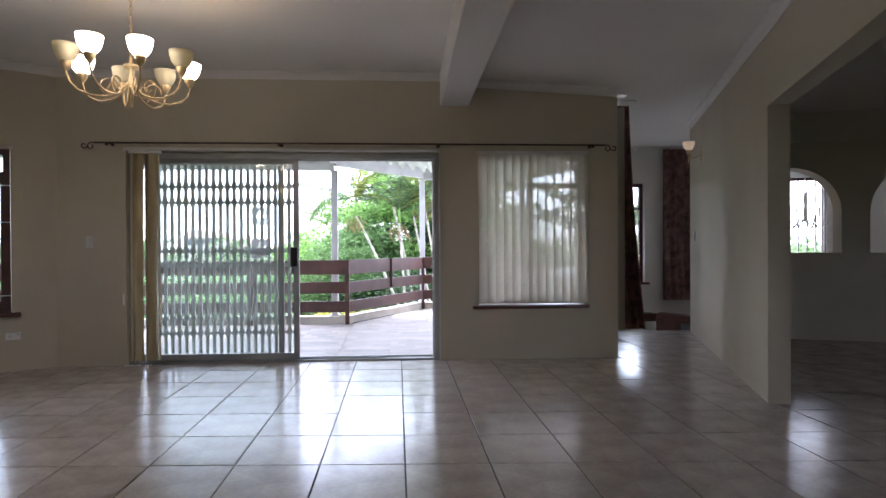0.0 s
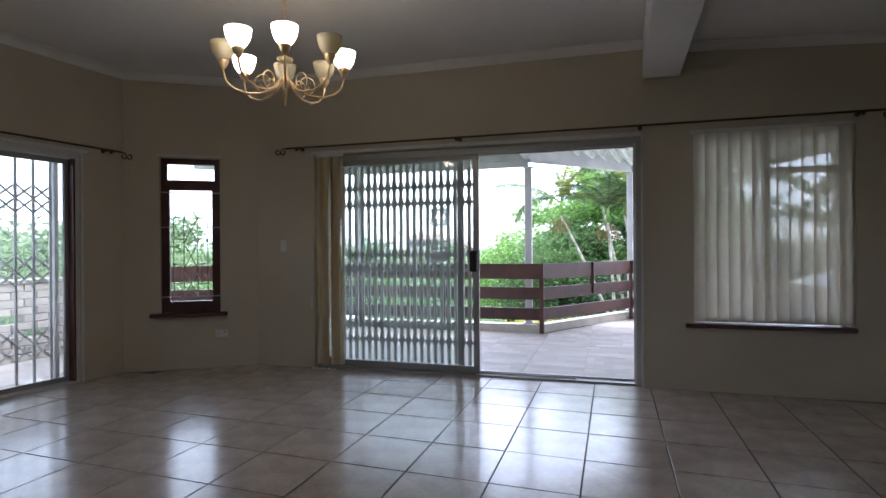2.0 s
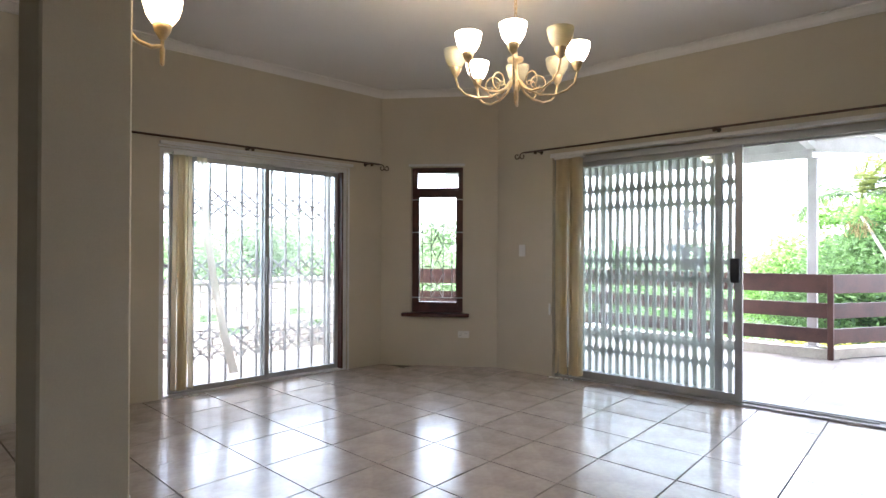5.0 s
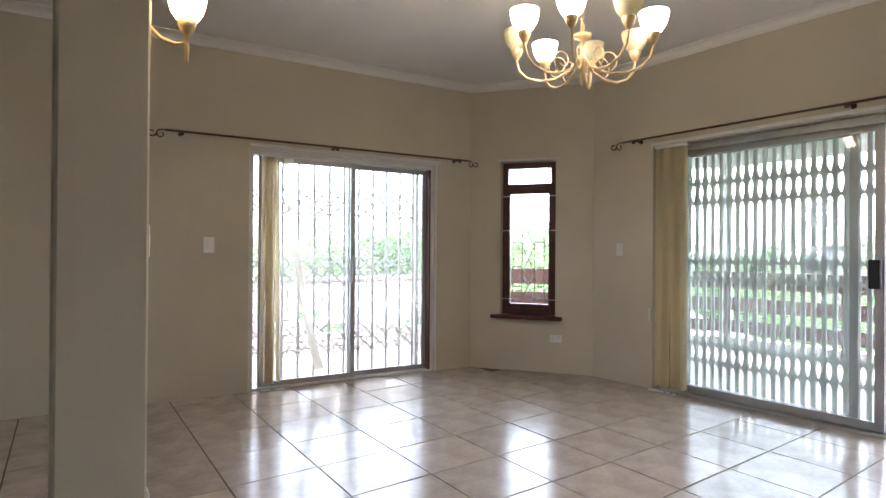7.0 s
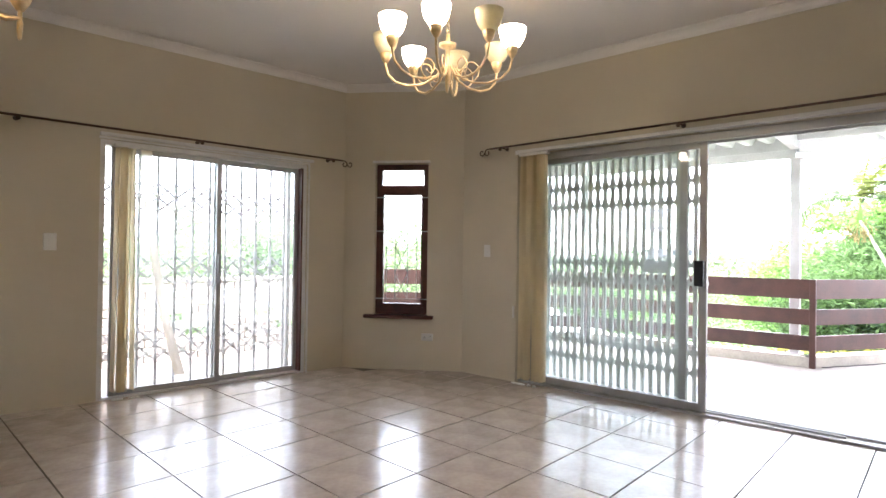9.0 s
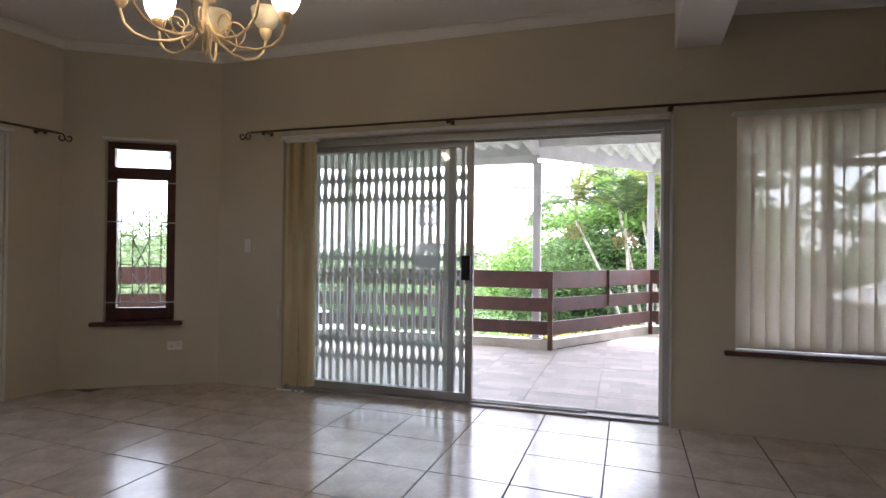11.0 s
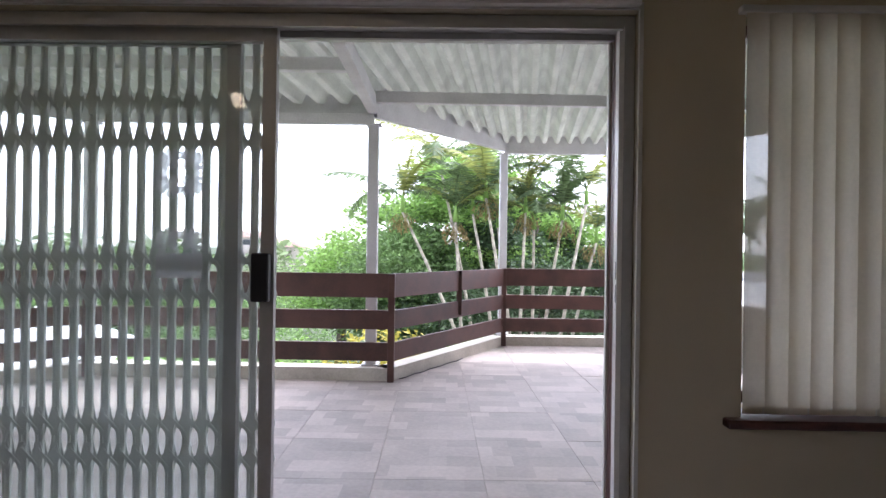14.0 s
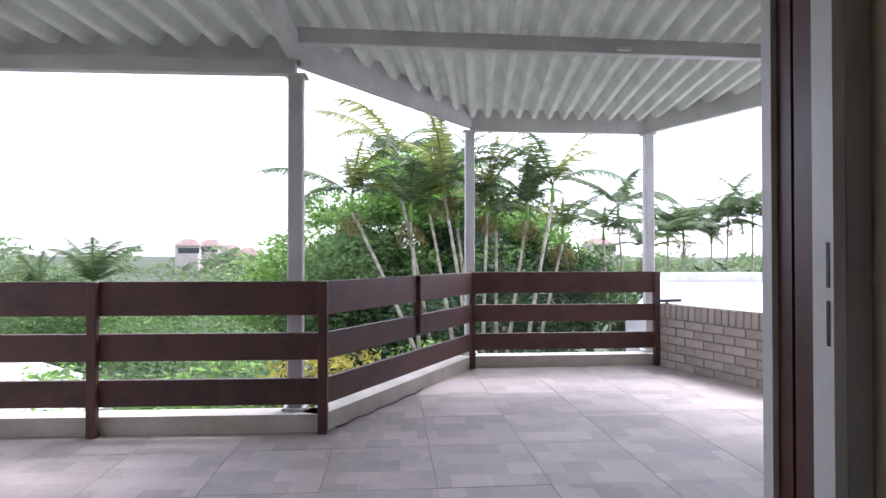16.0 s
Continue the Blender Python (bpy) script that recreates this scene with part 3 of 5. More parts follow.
w = thing("window_2", BAY, "narrow red-brown timber window with a wrought grille", "window", kind="structure")
def fr(bm):
    bead_frame(bm, 0.323, 0.877, 0.563, 2.117, 0.055, 0.08, 0.15)
    box(bm, 0.378, 0.822, 0.08, 0.15, 1.80, 1.87)
    box(bm, 0.378, 0.40, 0.07, 0.14, 0.618, 1.80)
    box(bm, 0.80, 0.822, 0.07, 0.14, 0.618, 1.80)
    box(bm, 0.40, 0.80, 0.07, 0.14, 0.618, 0.67)
    box(bm, 0.378, 0.822, 0.07, 0.14, 1.87, 1.90)
part("window_frame", made(fr), MAHOGANY, w)
part("window_sill", made(soft_box, 0.23, 0.95, -0.07, 0.10, 0.525, 0.56, 0.006), MAHOGANY, w, "red-brown timber sill board")
for a, b, c, d in ((0.40, 0.80, 0.67, 1.80), (0.378, 0.822, 1.90, 2.06)):
    g = part("pane", made(box, a, b, 0.105, 0.11, c, d), GLASS, w)
    g.visible_shadow = False
def grille(bm):
    y, r = 0.045, 0.005
    L = lambda a, b: bar(bm, (a[0], y, a[1]), (b[0], y, b[1]), 0.009, 0.006, (0, 1, 0))
    for z in (0.72, 1.42, 1.77):
        if z != 1.42:
            L((0.325, z), (0.875, z))
    for s in (-1, 1):
        q = lambda u, z: (0.6 + s * u, z)
        L(q(0.275, 1.42), q(0.16, 1.42))
        L(q(0.16, 0.72), q(0.16, 1.52)); L(q(0.065, 0.72), q(0.065, 1.52)); L(q(0.16, 1.52), q(0.065, 1.52))
        for z in (1.30, 1.05, 0.85):
            L(q(0.16, z), q(0.065, z))
        for lo in (0.72, 1.0, 1.26):
            L(q(0.065, lo), q(-0.065, lo + 0.26))
        L(q(0.065, 1.52), q(0.0, 1.62))
part("grille", made(grille), STEEL_WHITE, w, "thin white wrought security grille")
part("blind_rail", made(soft_box, 0.30, 0.90, -0.03, 0.0, 2.122, 2.145, 0.004), ALU_WHITE, w)


# ---- curtain rods ----
def rod(m, length, label, brackets):
    r = thing("curtain_rod", m, label, "curtain rod")
    part("pole", made(tube, [(0, 0, 0), (length, 0, 0)], 0.0095, 10), ROD, r)
    for s, x in ((-1, 0.0), (1, length)):
        pts = [(x + s * 0.0, 0, 0.0)]
        for i in range(15):
            a = pi / 2 - i * 0.42
            rr = 0.034 * (1 - i / 24)
            pts.append((x + s * (0.03 + rr * cos(a)), 0, -0.034 + rr * sin(a)))
        pts2 = [(x + s * 0.06, 0, -0.05)] + [(x + s * (0.095 + 0.032 * (1 - i / 24) * cos(pi + i * 0.42)), 0, -0.028 + 0.032 * (1 - i / 24) * sin(pi + i * 0.42)) for i in range(15)]
        part("finial", made(lambda bm: (tube(bm, pts, 0.006, 6), tube(bm, pts2, 0.006, 6))), ROD, r, "scrolled iron finial")
    for x in brackets:
        part("bracket", made(lambda bm: (tube(bm, [(x, 0, 0), (x, 0.09, 0), (x, 0.115, 0)], [0.007, 0.007, 0.02], 8), lathe(bm, [(0.012, -0.02), (0.016, -0.012), (0.016, 0.012), (0.0, 0.016)], 8, (x, 0, -0.008)))), ROD, r)


rod(pose(-2.80, 6.53, 2.195), 5.05, "dark bronze curtain rod with scrolled ends, bare", (0.12, 1.77, 3.35, 4.93))
rod(WEST @ pose(-0.70, -0.12, 2.125), 2.80, "dark bronze curtain rod with scrolled ends, bare", (0.12, 1.4, 2.7))


# ---- switches and sockets ----
def plate(m, w, h, label, rockers, name="light_switch", cat="light switch"):
    t = thing(name, m, label, cat)
    part("faceplate", made(soft_box, -w / 2, w / 2, -0.012, 0.0, -h / 2, h / 2, 0.004), PLASTIC, t)
    for x, z, a, b in rockers:
        part("rocker" if name == "light_switch" else "socket_outlet", made(soft_box, x - a, x + a, -0.017, -0.012, z - b, z + b, 0.002), PLASTIC, t)
        if name != "light_switch":
            for dx, dz in ((0, 0.008), (-0.009, -0.008), (0.009, -0.008)):
                part("pin_hole", made(box, x + dx - 0.003, x + dx + 0.003, -0.0185, -0.0171, z + dz - 0.003, z + dz + 0.003), BLACK, t)


plate(pose(-2.905, YW, 1.227), 0.075, 0.12, "white plastic light switch on the beige wall", [(0, 0, 0.012, 0.022)])
plate(WEST @ pose(-0.36, 0.0, 1.24), 0.085, 0.13, "white plastic light switch on the beige wall", [(0, 0, 0.012, 0.022)])
plate(BAY @ pose(0.89, 0.0, 0.34), 0.12, 0.075, "white double power socket low on the wall", [(-0.025, 0.0, 0.02, 0.022), (0.03, 0.015, 0.01, 0.012)], "power_socket", "socket")
plate(pose(-1.86, 2.495, 0.30, 0, 0, 180), 0.12, 0.075, "white power socket on the pier", [(-0.025, 0.0, 0.02, 0.022)], "power_socket", "socket")
plate(pose(-1.86, 2.495, 1.23, 0, 0, 180), 0.075, 0.12, "white plastic light switch on the pier", [(0, 0, 0.012, 0.022)])
plate(EAST @ pose(3.3, 0.0, 1.28, 0, 0, 180), 0.075, 0.12, "white plastic light switch on the oblique wall", [(0, 0, 0.012, 0.022)])
solid("door_stop", made(soft_box, -2.592, -2.575, 6.632, YW, 0.60, 0.71, 0.004), PLASTIC, "small white plastic blind cleat on the wall", "cleat")


# ---- lamps ----
SHADE = [(0.018, 0.0), (0.04, 0.012), (0.058, 0.04), (0.068, 0.075), (0.072, 0.105), (0.069, 0.105), (0.064, 0.07), (0.054, 0.04), (0.036, 0.016), (0.0, 0.008)]


chand = thing("chandelier", pose(-1.495, 4.457, 0), "cream-gold eight-arm chandelier with frosted bell shades, partly lit", "chandelier")
part("ceiling_rose", made(lathe, [(0.0, 2.86), (0.05, 2.87), (0.06, 2.93)]), BRASS, chand)
def chain(bm):
    z = 2.36
    k = 0
    while z < 2.86:
        pts = [(0.009 * cos(a) * (k % 2), 0.009 * cos(a) * (1 - k % 2), z + 0.017 + 0.017 * sin(a)) for a in [i * pi / 4 for i in range(9)]]
        tube(bm, pts, 0.0028, 5)
        z += 0.027
        k += 1
part("chain", made(chain), BRASS, chand)
part("hub", made(lathe, [(0.0, 2.05), (0.006, 2.06), (0.012, 2.09), (0.012, 2.15), (0.024, 2.2), (0.013, 2.23), (0.012, 2.29), (0.044, 2.30), (0.046, 2.32), (0.014, 2.325), (0.01, 2.37), (0.0, 2.37)]), BRASS, chand, "turned cream-gold stem")
LIT = (True, False, True, False, False, True, False, True)
for k in range(8):
    a = radians(-57.7 + 45 * k)
    rr = 0.345
    dz = 0.0
    c, s = cos(a), sin(a)
    q = lambda r, z: (r * c, r * s, z)
    arm = part("arm", made(tube, [q(0.03, 2.19), q(0.07, 2.135), q(0.14, 2.105), q(0.22, 2.10), q(0.29, 2.125), q(rr - 0.015, 2.165), q(rr, 2.22), q(rr, 2.25)], 0.0065, 8), BRASS, chand)
    part("scroll", made(tube, [q(0.12 + 0.058 * (1 - i / 26) * cos(-1.4 + i * 0.42), 2.17 + 0.062 * (1 - i / 26) * sin(-1.4 + i * 0.42)) for i in range(18)], 0.004, 6), BRASS, arm)
    part("cup", made(lathe, [(0.0, 2.225), (0.012, 2.23), (0.026, 2.255), (0.033, 2.28), (0.03, 2.285), (0.0, 2.285)], 14, q(rr, 0)), BRASS, arm)
    part("shade", made(lathe, SHADE, 20, q(rr, 2.28)), BULB_ON if LIT[k] else BULB_OFF, arm, "lit frosted glass shade" if LIT[k] else "unlit frosted glass shade")


def wall_lamp(m, label, lit):
    t = thing("wall_lamp", m, label, "wall lamp")
    part("backplate", made(lambda bm: (soft_box(bm, -0.03, 0.03, -0.012, 0.0, -0.09, 0.09, 0.008),)), BRASS, t)
    arm = part("arm", made(tube, [(0, -0.01, 0.0), (0, -0.05, -0.035), (0, -0.10, -0.045), (0, -0.14, -0.03), (0, -0.14, 0.02)], 0.008, 8), BRASS, t)
    part("drop", made(lathe, [(0.0, -0.11), (0.007, -0.1), (0.01, -0.05), (0.006, -0.03)], 10, (0, -0.14, 0)), BRASS, arm)
    part("cup", made(lathe, [(0.0, -0.01), (0.012, -0.005), (0.03, 0.025), (0.035, 0.05), (0.0, 0.05)], 14, (0, -0.14, 0)), BRASS, arm)
    part("shade", made(lathe, SHADE, 20, (0, -0.14, 0.045)), lit, arm)


wall_lamp(pose(-1.87, 2.495, 2.02, 0, 0, 180), "brass wall lamp with a lit frosted shade on the pier", BULB_WARM)
wall_lamp(EAST @ pose(2.8, 0.0, 2.26, 0, 0, 180), "brass wall lamp with a dimly lit shade by the passage", BULB_DIM)


# ---- passage and stair ----
def curtain(m, w0, w1, z0, z1, folds, depth, label, mat, lining=None, drift=0.0):
    t = thing("curtain", m, label, "curtain")
    n = folds * 8
    bm = bmesh.new()
    rows = []
    for j in range(13):
        s = j / 12
        z = z1 + (z0 - z1) * s
        w = w0 + (w1 - w0) * s
        rows.append([bm.verts.new((u / n * w + drift * s * s, depth * (0.6 + 0.4 * s) * sin(2 * pi * folds * u / n + 0.5 * sin(3 * s)), z)) for u in range(n + 1)])
    for a, b in zip(rows, rows[1:]):
        for k in range(n):
            f = bm.faces.new((a[k], a[k + 1], b[k + 1], b[k]))
            f.smooth = True
    part("drape", bm, mat, t)
    if lining:
        part("lining", made(soft_box, -0.06, 0.07, -depth - 0.03, -depth - 0.015, z0 - 0.01, z1 - 0.03, 0.005), lining, t, "pale curtain lining turned outwards")
    for i in range(3):
        x = w0 * (0.2 + 0.3 * i)
        part("hook", made(tube, [(x, 0, z1 - 0.01), (x, 0.0, z1 + 0.05), (x - 0.02, 0.0, z1 + 0.07)], 0.004, 6), STEEL_WHITE, t)


curtain(pose(2.53, 6.95, 0), 0.14, 0.24, 0.25, 2.70, 3, 0.025, "dark patterned curtain with pale lining, hanging in the passage", CURTAIN, LINING, 0.08)
curtain(pose(4.36, 9.86, 0), 0.72, 0.72, 0.28, 2.72, 6, 0.035, "dark brown floral curtain drawn beside the stair window", CURTAIN)
solid("curtain_track", made(tube, [(2.47, 6.95, 2.76), (2.75, 6.95, 2.76)], 0.008, 8), STEEL_WHITE, "thin white curtain track at the passage", "curtain track")
w = thing("window_3", pose(0, 0, 0), "red-brown timber window above the stair", "window", kind="structure")
part("window_frame", made(lambda bm: (bead_frame(bm, 3.353, 4.097, 0.563, 2.177, 0.055, 10.05, 10.11), box(bm, 3.70, 3.76, 10.05, 10.11, 0.62, 2.12), box(bm, 3.41, 4.04, 10.05, 10.11, 1.74, 1.79))), MAHOGANY, w)
part("window_sill", made(soft_box, 3.3, 4.16, 9.92, 10.04, 0.53, 0.563, 0.005), MAHOGANY, w)
g = part("pane", made(box, 3.408, 4.042, 10.08, 10.085, 0.618, 2.122), GLASS, w)
g.visible_shadow = False
part("grille", made(lambda bm: [bar(bm, (3.41, 10.03, z), (4.04, 10.03, z), 0.008) for z in (0.8, 1.0, 1.2, 1.4, 1.6)] + [bar(bm, (x, 10.03, 0.62), (x, 10.03, 2.12), 0.008) for x in (3.5, 3.9, 4.0)]), STEEL_WHITE, w)
solid("stair_landing", made(prism, [(3.0, 8.41), (6.0, 8.41), (6.0, 9.98), (3.45, 9.98)], -0.4, -0.32), WHITE_WALL, "pale stair landing below the passage", "stair landing", "structure")
solid("stair_string", made(lambda bm: (prism(bm, [(3.55, 9.55), (4.1, 9.55), (4.1, 9.75), (3.62, 9.75)], -0.02, 0.1), prism(bm, [(4.1, 9.55), (4.55, 8.9), (4.72, 9.02), (4.27, 9.75)], -0.2, 0.1))), MAHOGANY, "red-brown timber kerb around the stairwell", "stair kerb")
solid("stair_rail", made(lambda bm: (bar(bm, (4.35, 8.7, -0.1), (4.35, 8.7, 0.75), 0.05), bar(bm, (4.22, 8.55, 0.1), (4.75, 9.3, 0.95), 0.05, 0.07), bar(bm, (4.22, 8.5, -0.3), (4.75, 9.3, 0.55), 0.03, 0.05))), material("pine", (0.42, 0.25, 0.12), 0.5, vary=0.25, scale=8), "pale timber stair balustrade", "balustrade")

g = part("pane", made(box, 0.352, 0.798, 0.09, 0.095, 0.302, 2.098), GLASS)
g.matrix_world = PASS
g.visible_shadow = False
tagged(g, "clear glass of the passage window", "glass pane", kind="structure")


# ---- room behind the arches ----
def arch_wall(bm, x0, x1, y0, y1, z1, centres, r, sill, spring):
    """A wall with round-headed openings, made of columns."""
    n = 20
    cuts = sorted({x0, x1, *[c + r * cos(pi * k / n) for c in centres for k in range(n + 1)]})
    for a, b in zip(cuts, cuts[1:]):
        mid = (a + b) / 2
        c = [c for c in centres if abs(mid - c) < r]
        if not c:
            box(bm, a, b, y0, y1, -0.05, z1)
        else:
            ha, hb = (spring + sqrt(max(0, r * r - (v - c[0]) ** 2)) for v in (a, b))
            box(bm, a, b, y0, y1, -0.05, sill)
            vs = [bm.verts.new(p) for p in ((a, y0, ha), (b, y0, hb), (b, y1, hb), (a, y1, ha), (a, y0, z1), (b, y0, z1), (b, y1, z1), (a, y1, z1))]
            for f in ((3, 2, 1, 0), (4, 5, 6, 7), (0, 1, 5, 4), (1, 2, 6, 5), (2, 3, 7, 6), (3, 0, 4, 7)):
                bm.faces.new([vs[i] for i in f])
    bmesh.ops.remove_doubles(bm, verts=bm.verts[:], dist=1e-5)


solid("wall_arches", made(arch_wall, -1.1, 4.2, 0.0, 0.28, TOP, (0.0, 1.40, 2.80), 0.55, 1.066, 1.56), WALL, "beige plaster wall with round-arched openings", "wall", "structure", ARCH)
solid("picture_rail", made(soft_box, -1.1, 4.2, -0.02, 0.0, 2.40, 2.43, 0.004), WALL, "beige moulded rail above the arches", "moulding", "structure", ARCH)
solid("wall_arch_room", panel_wall(-1.1, 4.2, 3.0, 3.2, TOP, [(-0.55, 1.4, 0.75, 2.3)]), WHITE_WALL, "white plaster wall with a barred window behind the arches", "wall", "structure", ARCH)
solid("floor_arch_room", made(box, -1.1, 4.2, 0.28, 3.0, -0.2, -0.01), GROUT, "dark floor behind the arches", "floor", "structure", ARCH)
w = thing("window_4", ARCH, "white barred window in the room behind the arches", "window", kind="structure")
part("window_frame", made(lambda bm: (bead_frame(bm, -0.547, 1.397, 0.753, 2.297, 0.05, 3.05, 3.1), box(bm, 0.4, 0.45, 3.05, 3.1, 0.8, 2.25))), MAHOGANY, w)
for i in range(15):
    part("bar", made(bar, (-0.45 + i * 0.13, 3.03, 0.8), (-0.45 + i * 0.13, 3.03, 2.25), 0.02), STEEL_WHITE, w)
ch2 = thing("chandelier", ARCH @ pose(0.46, 1.0, 0), "cream candle chandelier hanging behind the arches", "chandelier")
part("stem", made(lambda bm: (tube(bm, [(0, 0, 1.9), (0, 0, 2.78)], 0.008), lathe(bm, [(0.0, 1.42), (0.014, 1.5), (0.026, 1.6), (0.011, 1.7), (0.026, 1.8), (0.012, 1.88), (0.0, 1.9)]))), PLASTIC, ch2)
for k in range(8):
    a = k * pi / 4
    q = lambda r, z: (r * cos(a), r * sin(a), z)
    arm = part("arm", made(tube, [q(0.05, 1.52), q(0.15, 1.4), q(0.27, 1.4), q(0.36, 1.48), q(0.37, 1.56)], 0.008, 6), PLASTIC, ch2)
    part("candle", made(lathe, [(0.012, 1.56), (0.012, 1.64), (0.016, 1.66), (0.004, 1.71), (0.0, 1.71)], 10, q(0.37, 0)), CANDLE if k % 3 == 0 else PLASTIC, arm)


# ---- deck: slab, kerb, railing, posts, roof ----
DZ = -0.02
RAILS = [(-5.85, 7.85), (-3.5, 9.72), (-0.692, 9.695), (0.524, 11.806), (2.475, 11.84)]
solid("deck_slab", made(prism, [(-3.25, 6.885), (-4.35, 6.12), (-4.75, 2.0), (-6.1, 2.0), (-6.1, 7.85), (-3.62, 10.1), (-0.95, 10.08), (0.40, 12.35), (2.75, 12.4), (3.55, 10.2), (2.5, 6.885)][::-1], -0.35, DZ - 0.006), CONCRETE, "concrete slab of the raised deck", "deck", "structure")

def kerb(bm, a, b, w=0.16):
    a, b = Vector((*a, 0)), Vector((*b, 0))
    d = (b - a).normalized()
    n = Vector((-d.y, d.x, 0))
    m = Matrix(((d.x, n.x, 0, a.x), (d.y, n.y, 0, a.y), (0, 0, 1, 0), (0, 0, 0, 1)))
    box(bm, 0, (b - a).length, 0.008, 0.008 + w, DZ - 0.3, DZ + 0.105, m)
    box(bm, -0.02, (b - a).length + 0.02, 0.002, 0.016 + w, DZ + 0.105, DZ + 0.118, m)

for a, b in zip(RAILS, RAILS[1:]):
    solid("deck_kerb", made(kerb, a, b), CONCRETE, "low pale concrete kerb under the railing", "kerb", "structure")

railing = thing("railing", pose(0, 0, DZ), "dark stained timber deck railing of three wide boards", "railing")
random.seed(11)
for a, b in zip(RAILS, RAILS[1:]):
    va, vb = Vector((*a, 0)), Vector((*b, 0))
    L = (vb - va).length
    d = (vb - va).normalized()
    n = Vector((-d.y, d.x, 0))
    for z0, z1 in ((0.765, 0.985), (0.475, 0.65), (0.185, 0.355)):
        z = (z0 + z1) / 2
        h = (z1 - z0)
        bm = bmesh.new()
        bar(bm, va + n * 0.0 + Vector((0, 0, z)) + d * 0.004, vb + Vector((0, 0, z + random.uniform(-0.003, 0.003))) - d * 0.004, 0.035, h)
        bmesh.ops.bevel(bm, geom=bm.edges[:], offset=0.004, segments=1, affect="EDGES")
        part("board", bm, RAIL, railing)
    posts = [0.0] + ([0.52] if 2.0 < L < 2.9 and b[0] > 0 else [])
    for f in posts:
        p = va + (vb - va) * f
        steps = made(soft_box, p.x - 0.03, p.x + 0.03, p.y - 0.05, p.y + 0.012, -0.0 if f in (0.0, 0.53) else 0.5, 0.985, 0.004)
        part("post", steps, RAIL, railing)
part("post", made(soft_box, 2.445, 2.505, 11.79, 11.86, 0, 0.985, 0.004), RAIL, railing)
part("post", made(soft_box, -4.7, -4.64, 8.76, 8.81, 0, 0.985, 0.004), RAIL, railing)
part("post", made(soft_box, -2.165, -2.105, 9.65, 9.70, 0, 0.985, 0.004), RAIL, railing)

for x, y, top in ((-0.90, 9.86, 2.36), (0.52, 12.0, 2.46), (2.48, 12.03, 2.46), (-3.58, 9.86, 2.36)):
    p = thing("deck_post", pose(x, y, 0), "white painted steel post holding the deck roof", "post", "deck roof posts")
    part("shaft", made(soft_box, -0.05, 0.05, -0.05, 0.05, -3.2, top, 0.008), STEEL_WHITE, p)
    part("base_plate", made(soft_box, -0.08, 0.08, -0.08, 0.08, DZ + 0.119, DZ + 0.135, 0.003), STEEL_WHITE, p)
    part("cap_plate", made(soft_box, -0.075, 0.075, -0.075, 0.075, top - 0.014, top - 0.002, 0.003), STEEL_WHITE, p)

HI_X, HI_Y = [-5.6, -3.65, -0.93, 0.50, 2.55, 3.4], [8.5, 10.0, 10.02, 12.1, 12.14, 9.9]
LO_X, LO_Y = [-5.6, -4.6, -3.25, 2.5, 3.4], [8.5, 6.4, 6.9, 6.9, 9.8]
SKEW = 0.13
roof_z = lambda x, y: 2.585 + (9.95 - y) * 0.045 if x < -0.92 else 2.61 + (12.1 - y) * 0.02

def roof_sheet(bm):
    prev = None
    du = 0.225 / 15
    u = -0.225 * 26
    while u < 4.0:
        ends = []
        for X, Y in ((LO_X, LO_Y), (HI_X, HI_Y)):
            y = 9.0
            for _ in range(14):
                y = 0.5 * y + 0.5 * float(np.interp(u + SKEW * (y - 10), X, Y))
            ends.append(y)
        if ends[1] - ends[0] > 0.05:
            wave = 0.046 * max(-1, min(1, 1.7 * sin(2 * pi * u / (0.225 if u < -0.9 else 0.165))))
            col = []
            for k in range(7):
                y = ends[0] + (ends[1] - ends[0]) * k / 6
                col.append(bm.verts.new((u + SKEW * (y - 10), y, roof_z(u + SKEW * (y - 10), y) + wave + 0.03)))
            if prev:
                for k in range(6):
                    bm.faces.new((prev[k], col[k], col[k + 1], prev[k + 1]))
            prev = col
        else:
            prev = None
        u += du

solid("deck_roof", made(roof_sheet), ROOF, "white-green corrugated sheet roof over the deck", "roof", "structure")

frame_t = thing("roof_frame", pose(0, 0, 0), "white painted steel beams carrying the deck roof", "roof frame", kind="structure")
def beam(a, b, z0, z1, w=0.07):
    bm = bmesh.new()
    za, zb = (z0, z1) if isinstance(z0, tuple) else ((z0, z1), (z0, z1))
    va, vb = Vector((*a, 0)), Vector((*b, 0))
    d = (vb - va).normalized()
    n = Vector((-d.y, d.x, 0)) * w / 2
    vs = [bm.verts.new(p) for p in ((*(va - n).xy, za[0]), (*(vb - n).xy, zb[0]), (*(vb + n).xy, zb[0]), (*(va + n).xy, za[0]), (*(va - n).xy, za[1]), (*(vb - n).xy, zb[1]), (*(vb + n).xy, zb[1]), (*(va + n).xy, za[1]))]
    for f in ((3, 2, 1, 0), (4, 5, 6, 7), (0, 1, 5, 4), (1, 2, 6, 5), (2, 3, 7, 6), (3, 0, 4, 7)):
        bm.faces.new([vs[i] for i in f])
    bmesh.ops.bevel(bm, geom=bm.edges[:], offset=0.004, segments=1, affect="EDGES")
    part("beam", bm, STEEL_WHITE, frame_t)
beam((-3.6, 9.86), (-0.90, 9.86), 2.36, 2.455, 0.08)
beam((-3.62, 9.96), (-0.88, 9.96), 2.455, 2.69, 0.05)
beam((-5.5, 8.4), (-3.6, 9.88), 2.36, 2.62, 0.07)
